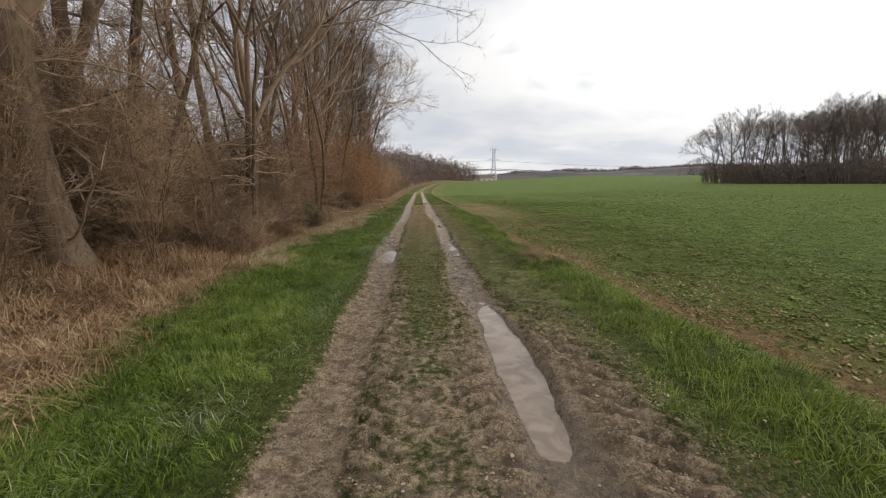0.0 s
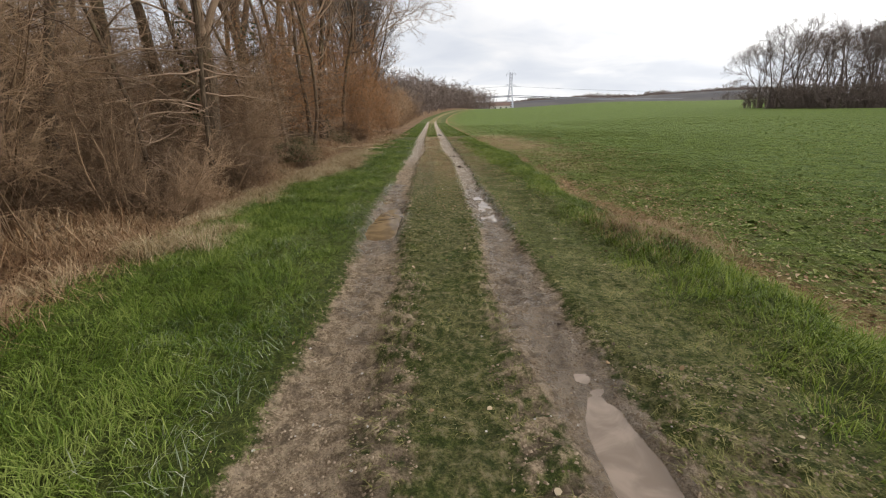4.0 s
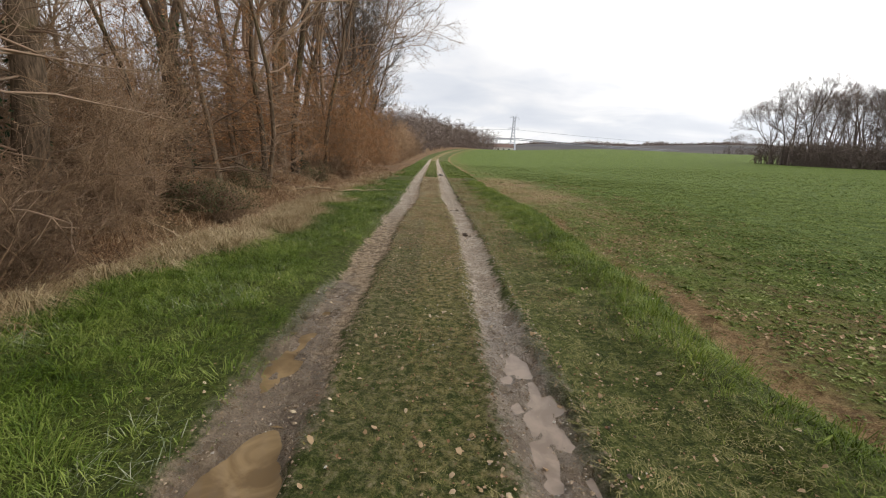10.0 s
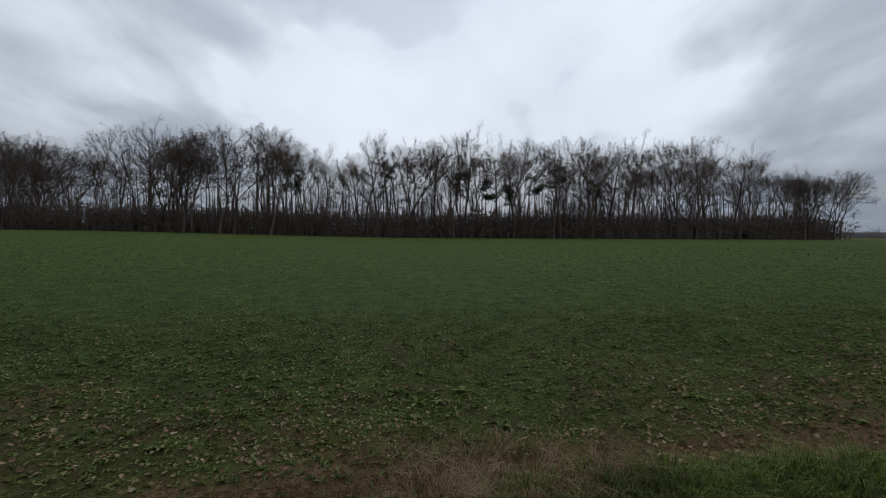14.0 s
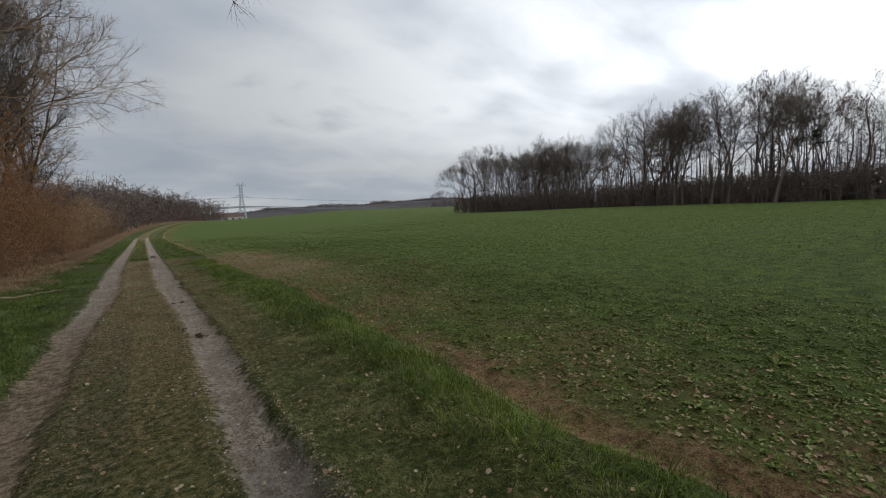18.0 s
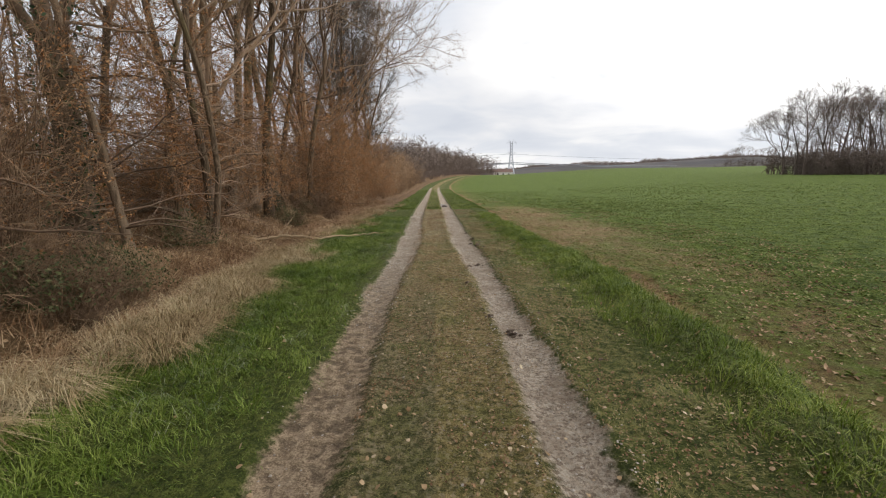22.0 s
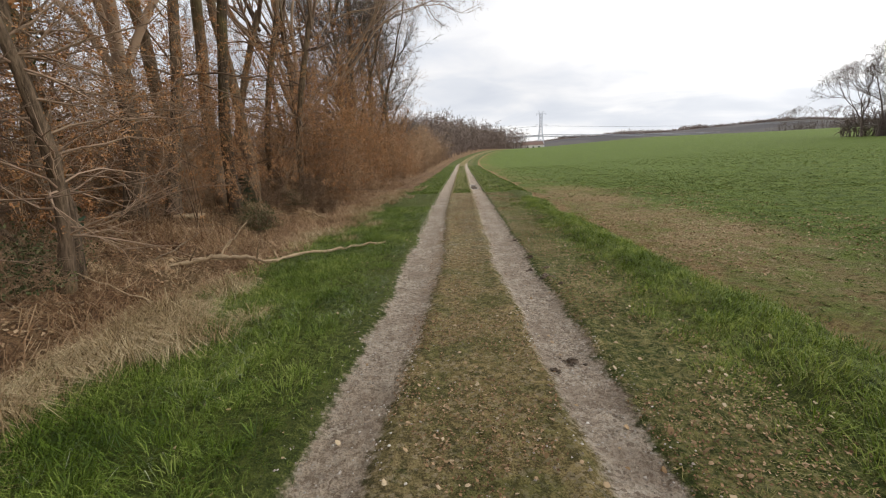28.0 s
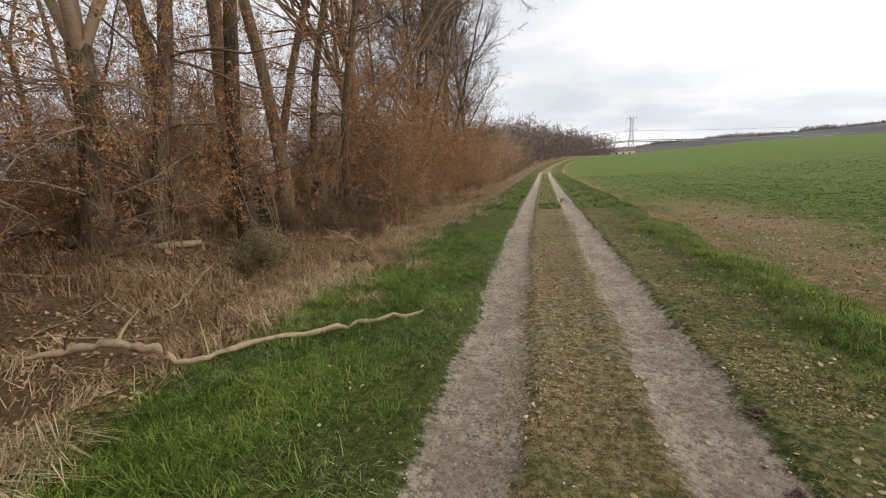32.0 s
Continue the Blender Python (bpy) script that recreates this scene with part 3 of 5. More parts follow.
def build_grass():
    # lush left verge
    u, y = scatter(165000, -4.3, -1.02, 0.5, 34, 1.2)
    v = verge_edge(y)
    k = (u > v + RNG.normal(-0.12, 0.30, len(u))) & (RNG.random(len(u)) < step(-u, 1.0, 1.5) + 0.15)
    u, y = u[k], y[k]
    tall = np.clip(0.65 + 0.6 * step(-u, 1.4, 2.6) + 0.5 * value_noise(u * 1.6, y * 1.6, 41) + 0.35 * value_noise(u * 5, y * 5, 42), 0.35, 2.2)
    blades("verge_grass", u + centre(y), y, RNG.uniform(0.04, 0.125, len(u)) * tall, RNG.uniform(0.0032, 0.0065, len(u)), RNG.uniform(0.5, 2.2, len(u)), M_GRASS,
           "lush green winter grass on the woodland verge", "grass")
    u, y = scatter(2300, -4.2, -1.25, 0.8, 34, 1.15)
    k = (u > verge_edge(y) + RNG.normal(-0.2, 0.3, len(u))) & (RNG.random(len(u)) < 0.25 + 0.75 * step(-u, 1.3, 2.3))
    tufts("verge_tufts", u[k], y[k], 58, 0.055, 0.105, 1.4, M_GRASS, "dark green grass tufts falling over on the woodland verge", "grass")
    # pale flattened blades among the green
    u, y = scatter(16000, -3.8, -1.15, 0.8, 32, 1.1)
    k = (u > verge_edge(y)) & clumpy(u, y, 0.9, 93, 0.15)
    u, y = u[k], y[k]
    blades("pale_verge_grass", u + centre(y), y, RNG.uniform(0.06, 0.16, len(u)), RNG.uniform(0.003, 0.006, len(u)), RNG.uniform(1.2, 2.4, len(u)), M_PALE_GRASS, "pale grey-green flattened grass blades on the verge", "grass")
    # lush ridge along the field
    u, y = scatter(84000, 1.75, 3.6, -7, 36, 0.95)
    e = field_edge(y)
    k = (u < e - 0.02 + RNG.normal(0, 0.06, len(u))) & (RNG.random(len(u)) < step(u, 1.7, 2.5) + 0.1)
    u, y = u[k], y[k]
    tall = np.clip(0.5 + 0.8 * step(u, 2.0, 2.8) + 0.5 * value_noise(u * 1.2, y * 1.2, 43) + 0.4 * value_noise(u * 4.5, y * 4.5, 44), 0.3, 2.2)
    blades("field_edge_grass", u + centre(y), y, RNG.uniform(0.05, 0.135, len(u)) * tall, RNG.uniform(0.0032, 0.0065, len(u)), RNG.uniform(0.3, 1.7, len(u)), M_GRASS_BRIGHT,
           "bright green grass on the ridge beside the field", "grass")
    u, y = scatter(1150, 1.9, 3.55, -6, 36, 0.95)
    k = (u < field_edge(y) - 0.08) & (RNG.random(len(u)) < 0.1 + 0.9 * step(u, 2.0, 2.7))
    tufts("field_edge_tufts", u[k], y[k], 56, 0.06, 0.125, 1.3, M_GRASS_BRIGHT, "bright green grass tufts along the field's edge", "grass")
    # dry brown weeds in a gap of the ridge and a straw-coloured patch of the field
    u, y = scatter(20000, 2.3, 4.6, 8.0, 10.8, 1.0)
    k = RNG.random(len(u)) < np.exp(-((u - 3.1) / 0.5) ** 2 - ((y - 9.4) / 0.8) ** 2)
    u, y = u[k], y[k]
    blades("dry_weeds", u + centre(y), y, RNG.uniform(0.10, 0.26, len(u)), RNG.uniform(0.003, 0.006, len(u)), RNG.uniform(0.5, 2.0, len(u)), M_BRACKEN, "brown dry weeds in a gap of the grass ridge", "dry grass")
    u, y = scatter(42000, 3.3, 8.2, 20, 44, 1.0)
    k = (RNG.random(len(u)) < np.exp(-((u - 5.3) / 1.8) ** 4) * step(y, 20, 26) * (1 - step(y, 37, 44))) & clumpy(u, y, 0.8, 94, -0.35)
    u, y = u[k], y[k]
    blades("field_stubble", u + centre(y), y, RNG.uniform(0.03, 0.09, len(u)), RNG.uniform(0.005, 0.010, len(u)), RNG.uniform(0.8, 2.3, len(u)), M_STRAW, "thin straw-coloured dry stubble among the young crop", "dry grass", 1)
    # worn grass on the crown of the track and beside it
    u, y = scatter(280000, -0.52, 2.4, 0.8, 36, 1.15)
    k = ((u < 0.58) | (u > 1.2)) & clumpy(u, y, 2.6, 45, -0.45)
    k &= RNG.random(len(u)) < np.where(u < 0.6, 0.10 + 0.75 * step(y, 2.5, 8) - 0.60 * step(y, 17, 24), 0.2 + 0.8 * step(y, 3, 7))
    u, y = u[k], y[k]
    blades("worn_grass", u + centre(y), y, RNG.uniform(0.018, 0.055, len(u)), RNG.uniform(0.004, 0.007, len(u)), RNG.uniform(0.6, 2.2, len(u)), M_GRASS_DULL,
           "short worn olive grass on the crown of the track", "grass", 1)
    u, y = scatter(120000, 1.15, 2.75, 5, 36, 1.1)
    k = clumpy(u, y, 1.8, 98, -0.6) & (RNG.random(len(u)) < 0.35 + 0.65 * step(u, 1.2, 1.5))
    u, y = u[k], y[k]
    blades("short_verge_grass", u + centre(y), y, RNG.uniform(0.025, 0.075, len(u)), RNG.uniform(0.004, 0.008, len(u)), RNG.uniform(0.8, 2.3, len(u)), M_GRASS_DULL,
           "short olive-green trodden grass beside the rut", "grass", 1)
    # the same grass farther on
    u, y = scatter(60000, -4.2, 3.3, 40, 100, 1.6)
    k = ((np.abs(u - rut_l(y)) > 0.4) & (np.abs(u - rut_r(y)) > 0.4)) & (u > verge_edge(y))
    u, y = u[k], y[k]
    blades("far_verge_grass", u + centre(y), y, RNG.uniform(0.06, 0.15, len(u)), RNG.uniform(0.012, 0.025, len(u)), RNG.uniform(0.3, 1.0, len(u)), M_GRASS,
           "green grass along the far track", "grass", 1)
    # straw tussocks between verge and wood
    u, y = scatter(120000, -5.8, -2.4, 0.5, 60, 1.3)
    v = verge_edge(y)
    dense = np.exp(-((u - v + 0.30 + 0.3 * value_noise(y * 0.8, 0 * y, 58)) / 0.48) ** 2) * (0.35 + 0.65 * step(y, 6, 10)) * (1 - 0.5 * step(y, 15, 18))
    k = (RNG.random(len(u)) < dense) & (value_noise(u * 1.3, y * 1.3, 47) + 0.6 * value_noise(u * 4, y * 4, 48) > 0.3) & ~((y > 24.9) & (y < 27.2) & (u + centre(y) > -6.9))
    u, y = u[k], y[k]
    blades("dry_grass", u + centre(y), y, RNG.uniform(0.08, 0.26, len(u)) * (0.8 + 0.5 * value_noise(u * 2, y * 2, 49)), RNG.uniform(0.004, 0.008, len(u)), RNG.uniform(0.5, 1.9, len(u)), M_BRACKEN,
           "straw-coloured dry grass between verge and wood", "dry grass")
    # arching dead tussocks
    n = 140
    cy = RNG.uniform(7, 44, n)
    cu = verge_edge(cy) + RNG.normal(-0.15, 0.35, n)
    cu = np.where(np.abs(cy - 17.5) < 5, cu - 0.2, cu)
    cy = np.where((cy > 24.5) & (cy < 27.4), cy - 4, cy)
    k = 150
    du, dy = RNG.normal(0, 0.08, n * k), RNG.normal(0, 0.08, n * k)
    u, y = np.repeat(cu, k) + du, np.repeat(cy, k) + dy
    size = np.repeat(RNG.uniform(0.6, 1.25, n), k)
    blades("dead_tussocks", u + centre(y), y, RNG.uniform(0.15, 0.36, n * k) * size, RNG.uniform(0.004, 0.008, n * k), RNG.uniform(0.5, 1.9, n * k), M_STRAW,
           "arching straw-coloured dead grass tussocks on the ditch bank", "dry grass", out=np.arctan2(dy - 0.03, du + 0.03))
    # long flattened tussocks on the ditch bank
    for i in range(62):
        cy = RNG.uniform(12, 24.2)
        cu = float(verge_edge(np.array([cy]))[0]) - RNG.uniform(-0.25, 0.75)
        k = 230
        du, dy = RNG.normal(0, 0.10, k), RNG.normal(0, 0.10, k)
        u, y = cu + du, cy + dy
        blades("grass_tussock", u + centre(y), y, RNG.uniform(0.18, 0.46, k) * RNG.uniform(0.7, 1.2), RNG.uniform(0.004, 0.008, k), RNG.uniform(0.7, 2.0, k), M_STRAW,
               "straw-coloured flattened grass tussock along the ditch", "dry grass", out=np.arctan2(dy - 0.04, du + 0.05), kind="", group="tussocks along the ditch")
    # flattened dead grass and bracken on the bank and the wood's floor
    u, y = scatter(150000, -9.5, -2.6, 0.3, 42, 1.1)
    v = verge_edge(y)
    dens = (1 - step(u - v, -0.5, 0.2)) * (1 - 0.45 * step(y, 14, 17) * (1 - step(y, 24, 26)) * step(u - v, -1.2, -0.6)) * (0.30 + 0.70 * np.exp(-((u - v + 0.9) / 1.5) ** 2))
    k = (RNG.random(len(u)) < dens) & (value_noise(u * 0.8, y * 0.8, 95) + 0.6 * value_noise(u * 2.6, y * 2.6, 96) > -0.55)
    u, y = u[k], y[k]
    blades("flattened_bracken", u + centre(y), y, RNG.uniform(0.10, 0.38, len(u)), RNG.uniform(0.004, 0.010, len(u)), RNG.uniform(0.9, 2.6, len(u)), M_BRACKEN,
           "flattened brown bracken and dead grass on the bank", "bracken")
    # dead bracken and bramble stalks under the trees
    u, y = scatter(60000, -11, -4.2, -2, 50, 1.2)
    k = clumpy(u, y, 0.7, 57, -0.1)
    u, y = u[k], y[k]
    blades("dead_bracken", u + centre(y), y, RNG.uniform(0.12, 0.6, len(u)), RNG.uniform(0.006, 0.014, len(u)), RNG.uniform(0.3, 1.9, len(u)), M_LITTER,
           "collapsed brown bracken and dead stalks under the trees", "bracken", 2)


build_grass()


def flakes(name, x, y, size, mat, label, category, curl=0.4, lift=0.01, kind="stuff", zs=None, round_=False):
    """Curled leaves lying about: two triangles folded on the midrib."""
    n = len(x)
    z = (ground_at(x, y) if zs is None else zs) + lift
    yaw = RNG.uniform(0, 2 * np.pi, n)
    cx, sx = rot_to(yaw)
    a = np.stack([cx, sx, RNG.normal(0, 0.35, n)], -1) * size[:, None]
    b = np.stack([-sx, cx, RNG.normal(0, 0.35, n)], -1) * (size * RNG.uniform(0.35, 0.6, n))[:, None]
    base = np.stack([x, y, z], -1)
    up = np.zeros((n, 3))
    up[:, 2] = size * RNG.uniform(0.1, 1, n) * curl
    if round_:
        V = np.stack([base - a * 0.55, base - a * 0.2 + b * 0.8 + up, base + a * 0.28 + b * 0.75 + up * 0.7, base + a * 0.5, base + a * 0.2 - b * 0.85 + up * 0.6, base - a * 0.3 - b * 0.7 + up], 1).reshape(-1, 3)
        o = np.arange(n)[:, None] * 6
        T = [o + np.array([t]) for t in ([0, 1, 5], [1, 2, 4], [1, 4, 5], [2, 3, 4])]
    else:
        V = np.stack([base - a * 0.5, base + b + up, base + a * 0.5, base - b + up * 0.6], 1).reshape(-1, 3)
        o = np.arange(n)[:, None] * 4
        T = [o + np.array([t]) for t in ([0, 1, 2], [0, 2, 3])]
    me = mesh_of(name, V, None, np.concatenate(T), mat)
    ob = new(name, me)
    return tagged(ob, label, category, kind=kind)


def build_litter():
    u, y = scatter(110000, -13, -3.4, -2, 42, 1.1)
    k = (u < verge_edge(y) - 0.1 + RNG.normal(0, 0.4, len(u))) & clumpy(u, y, 0.6, 51, -0.7)
    u, y = u[k], y[k]
    flakes("leaf_litter", u + centre(y), y, RNG.uniform(0.03, 0.065, len(u)), M_LITTER, "russet fallen leaves and bracken under the wood's edge", "leaf litter")
    u, y = scatter(9000, -2.2, 3.4, 1, 45, 1.0)
    k = RNG.random(len(u)) < (0.12 + 0.6 * step(y, 6, 16)) * np.where((u > -0.5) & (u < 2.4), 1, 0.3) * np.where((np.abs(u - rut_l(y)) < 0.3) | (np.abs(u - rut_r(y)) < 0.3), 0.3, 1)
    u, y = u[k], y[k]
    flakes("scattered_leaves", u + centre(y), y, RNG.uniform(0.016, 0.042, len(u)), M_PALE_LEAF, "pale dead oak leaves scattered over the track", "fallen leaves", lift=0.012, round_=True)
    u, y = scatter(110000, -0.6, 2.3, 5, 40, 1.0)
    k = (RNG.random(len(u)) < step(y, 8, 22)) & clumpy(u, y, 1.4, 53, -0.1) & ((u < 0.66) | (u > 1.15))
    u, y = u[k], y[k]
    flakes("crushed_leaves", u + centre(y), y, RNG.uniform(0.008, 0.022, len(u)), M_LITTER, "crushed brown leaf fragments on the crown of the track", "fallen leaves", lift=0.010)


build_litter()


def build_crop():
    """Young brassica plants: rosettes of bent leaves."""
    sets = []
    for n, u0, u1, y0, y1, size, leaves, power in ((86000, 3.1, 11, -8, 33, 0.034, 3, 1), (92000, 6, 24, -28, 60, 0.043, 2, 1), (26000, 18, 50, -60, 100, 0.085, 2, 1),
                                                   (5000, 3.4, 20, 36, 90, 0.08, 3, 1.3), (800, 3.3, 9, -10, 36, 0.055, 6, 1), (60, 3.3, 7, 2, 20, 0.08, 8, 1)):
        u, y = scatter(n, u0, u1, y0, y1, power)
        e = field_edge(y)
        dens = 0.32 * step(u - e, 0.15, 0.6) + 0.24 - 0.1 * step(y, 12, 20) + (0.5 + 0.1 * step(y, 12, 20)) * step(u - e, 0.05 + 0.8 * step(y, 12, 20), 1.6 + 2.4 * step(y, 12, 20))
        dens = dens * (1 - 0.6 * np.exp(-((u - 5.3) / 1.8) ** 4) * step(y, 20, 25) * (1 - step(y, 38, 46)))
        k = (u > e + 0.12) & (RNG.random(n) < dens * step(u, u0 - 1, u0 + 3 * (u0 > 4)) * (1 - step(u, 0.45 * u1 + 0.55 * u0, u1)) * (1 - step(y, y1 - 0.3 * (y1 - y0), y1))) & ((value_noise(u * 0.28, y * 0.28, 61) + 0.6 * value_noise(u * 1.1, y * 1.1, 62) > -1.0) | (u > 6))
        u, y = u[k], y[k]
        x = u + centre(y)
        z = ground_at(x, y)
        s = size * RNG.uniform(0.6, 1.35, len(u))
        for i in range(leaves):
            yaw = 2 * np.pi * i / leaves + RNG.uniform(-0.5, 0.5, len(u))
            cx, sx = rot_to(yaw)
            rise = RNG.uniform(0.1, 0.6, len(u))
            L = s * RNG.uniform(0.7, 1.3, len(u))
            w = L * 0.27
            base = np.stack([x, y, z], -1)
            mid = base + np.stack([cx * L * 0.55, sx * L * 0.55, rise * L], -1)
            tip = base + np.stack([cx * L * 1.15, sx * L * 1.15, rise * L * 0.75], -1)
            side = np.stack([-sx * w, cx * w, 0.1 * w], -1)
            sets.append(np.stack([base, mid + side, tip, mid - side], 1).reshape(-1, 3))
    V = np.concatenate(sets)
    o = np.arange(len(V) // 4)[:, None] * 4
    me = mesh_of("crop_plants", V, None, np.concatenate([o + np.array([[0, 1, 2]]), o + np.array([[0, 2, 3]])]), M_CROP)
    tagged(new("crop_plants", me), "young green brassica crop on red-brown soil", "crop", kind="stuff")


build_crop()


def build_field_litter():
    """Dead leaves and straw between the young plants."""
    u, y = scatter(34000, 3.1, 9.5, -6, 40, 1.0)
    k = (u > field_edge(y)) & (RNG.random(len(u)) < 1 - 0.75 * step(u - field_edge(y), 1.0, 5.0) * (1 - step(y, 18, 25))) & clumpy(u, y, 0.7, 97, -0.4)
    u, y = u[k], y[k]
    flakes("field_litter", u + centre(y), y, RNG.uniform(0.015, 0.05, len(u)), M_BRACKEN, "pale dead leaves and straw on the bare soil of the field", "fallen leaves", lift=0.012)


build_field_litter()


def pebbles(name, x, y, size, mat, label):
    """Small rough stones: octahedra with uneven corners."""
    n = len(x)
    base = np.stack([x, y, ground_at(x, y) + size * 0.15], -1)
    dirs = np.array([[1, 0, 0], [0, 1, 0], [-1, 0, 0], [0, -1, 0], [0, 0, 0.7], [0, 0, -0.7]], float)
    yaw = RNG.uniform(0, 6.28, n)
    c, s = rot_to(yaw)
    V = np.empty((n, 6, 3))
    for i, d in enumerate(dirs):
        r = size * RNG.uniform(0.35, 0.65, n)
        V[:, i, 0] = base[:, 0] + (d[0] * c - d[1] * s) * r
        V[:, i, 1] = base[:, 1] + (d[0] * s + d[1] * c) * r
        V[:, i, 2] = base[:, 2] + d[2] * r
    f = np.array([[0, 1, 4], [1, 2, 4], [2, 3, 4], [3, 0, 4], [1, 0, 5], [2, 1, 5], [3, 2, 5], [0, 3, 5]])
    T = (np.arange(n)[:, None, None] * 6 + f[None]).reshape(-1, 3)
    return tagged(new(name, mesh_of(name, V, None, T, mat)), label, "gravel", kind="stuff")


def build_gravel():
    u, y = scatter(34000, -1.3, 1.4, 1, 38, 1.0)
    inrut = (np.abs(u - rut_l(y)) < 0.33) | (np.abs(u - rut_r(y)) < 0.33)
    k = RNG.random(len(u)) < (0.12 + 0.88 * np.where(u < 0, step(y, 16, 23), step(y, 9, 20))) * np.where(inrut, 0.9, 0.13)
    u, y = u[k], y[k]
    pebbles("gravel", u + centre(y), y, RNG.uniform(0.006, 0.018, len(u)) * RNG.uniform(0.7, 1.6, len(u)), M_STONE, "pale limestone gravel pressed into the ruts")
    u, y = scatter(40000, -1.3, 2.15, 0.8, 14, 1.5)
    k = (np.abs(u - rut_l(y)) < 0.36) | (np.abs(u - rut_r(y)) < 0.36) | ((u > 0.3) & (y < 6.2)) | ((np.abs(u + 0.34) < 0.2) & (y < 8))
    inside, _ = pool_at(u, y)
    k &= inside < 0.05
    u, y = u[k], y[k]
    pebbles("mud_crumbs", u + centre(y), y, RNG.uniform(0.006, 0.020, len(u)) * RNG.uniform(0.6, 1.5, len(u)), M_CLOD_CRUMB, "crumbs of churned brown mud along the ruts")


M_CLOD_CRUMB = leaf_material("mud_crumbs", (0.125, 0.087, 0.055), (0.250, 0.184, 0.120), (0.40, 0.305, 0.208), 0.75)
build_gravel()

# ---- trees ----
class Wood:
    """Gathers the tubes and tapering twigs of one plant."""

    def __init__(self):
        self.v, self.q, self.t, self.n = [], [], [], 0

    def tube(self, pts, rad, sides):
        pts = np.asarray(pts, float)
        d = np.gradient(pts, axis=0)
        d /= np.linalg.norm(d, axis=1)[:, None] + 1e-9
        ref = np.array([0.31, 0.95, 0.05]) if abs(d[0][2]) > 0.6 else np.array([0.0, 0.0, 1.0])
        a = np.cross(d, ref)
        a /= np.linalg.norm(a, axis=1)[:, None] + 1e-9
        b = np.cross(d, a)
        ang = np.arange(sides) * 2 * np.pi / sides
        ring = pts[:, None] + (a[:, None] * np.cos(ang)[None, :, None] + b[:, None] * np.sin(ang)[None, :, None]) * np.asarray(rad)[:, None, None]
        m = len(pts)
        idx = self.n + np.arange(m * sides).reshape(m, sides)
        nxt = np.roll(idx, -1, axis=1)
        self.v.append(ring.reshape(-1, 3))
        self.q.append(np.stack([idx[:-1], nxt[:-1], nxt[1:], idx[1:]], -1).reshape(-1, 4))
        self.n += m * sides

    def cones(self, start, end, rad):
        """Twigs: three-sided, tapering to a point, all at once."""
        start, end = np.asarray(start, float).reshape(-1, 3), np.asarray(end, float).reshape(-1, 3)
        k = len(start)
        if not k:
            return
        d = end - start
        d /= np.linalg.norm(d, axis=1)[:, None] + 1e-9
        ref = np.where(np.abs(d[:, 2:3]) > 0.7, np.array([[1.0, 0, 0]]), np.array([[0, 0, 1.0]]))
        a = np.cross(d, ref)
        a /= np.linalg.norm(a, axis=1)[:, None] + 1e-9
        b = np.cross(d, a)
        rad = np.broadcast_to(rad, (k,))[:, None]
        V = np.stack([start + a * rad, start + (-0.5 * a + 0.87 * b) * rad, start + (-0.5 * a - 0.87 * b) * rad, end], 1)
        o = self.n + np.arange(k)[:, None] * 4
        self.v.append(V.reshape(-1, 3))
        self.t.append(np.concatenate([o + np.array([[0, 1, 3]]), o + np.array([[1, 2, 3]]), o + np.array([[2, 0, 3]])]))
        self.n += 4 * k

    def mesh(self, name, mat, smooth=True):
        return mesh_of(name, np.concatenate(self.v), np.concatenate(self.q) if self.q else None, np.concatenate(self.t) if self.t else None, mat, smooth)


def unit(v):
    return v / (np.linalg.norm(v) + 1e-9)


def bend(rng, start, way, length, n, wander, rise):
    """A crooked line of n steps that slowly turns upwards (or, with rise under 0, droops)."""
    pts, p, d = [np.array(start, float)], np.array(start, float), unit(np.array(way, float))
    for _ in range(n):
        d = unit(d + rng.normal(0, wander, 3) + np.array([0, 0, rise]))
        p = p + d * length / n
        pts.append(p)
    return np.array(pts)


def twig_cloud(rng, w, anchors, ways, length, per, rad, droop=0.0):
    """Side twigs along branches, with twiglets on them; returns the tips."""
    a = np.repeat(anchors, per, axis=0)
    d = np.repeat(ways, per, axis=0) + rng.normal(0, 0.62, (len(a), 3)) + np.array([0, 0, 0.12 - droop])
    d /= np.linalg.norm(d, axis=1)[:, None]
    L = length * rng.uniform(0.5, 1.25, len(a))[:, None]
    end = a + d * L
    w.cones(a, end, rad)
    f = rng.uniform(0.25, 0.8, (len(a), 1))
    a2 = a + d * L * f
    d2 = d + rng.normal(0, 0.6, d.shape)
    d2 /= np.linalg.norm(d2, axis=1)[:, None]
    end2 = a2 + d2 * L * 0.6
    w.cones(a2, end2, rad * 0.75)
    return np.concatenate([end, end2])


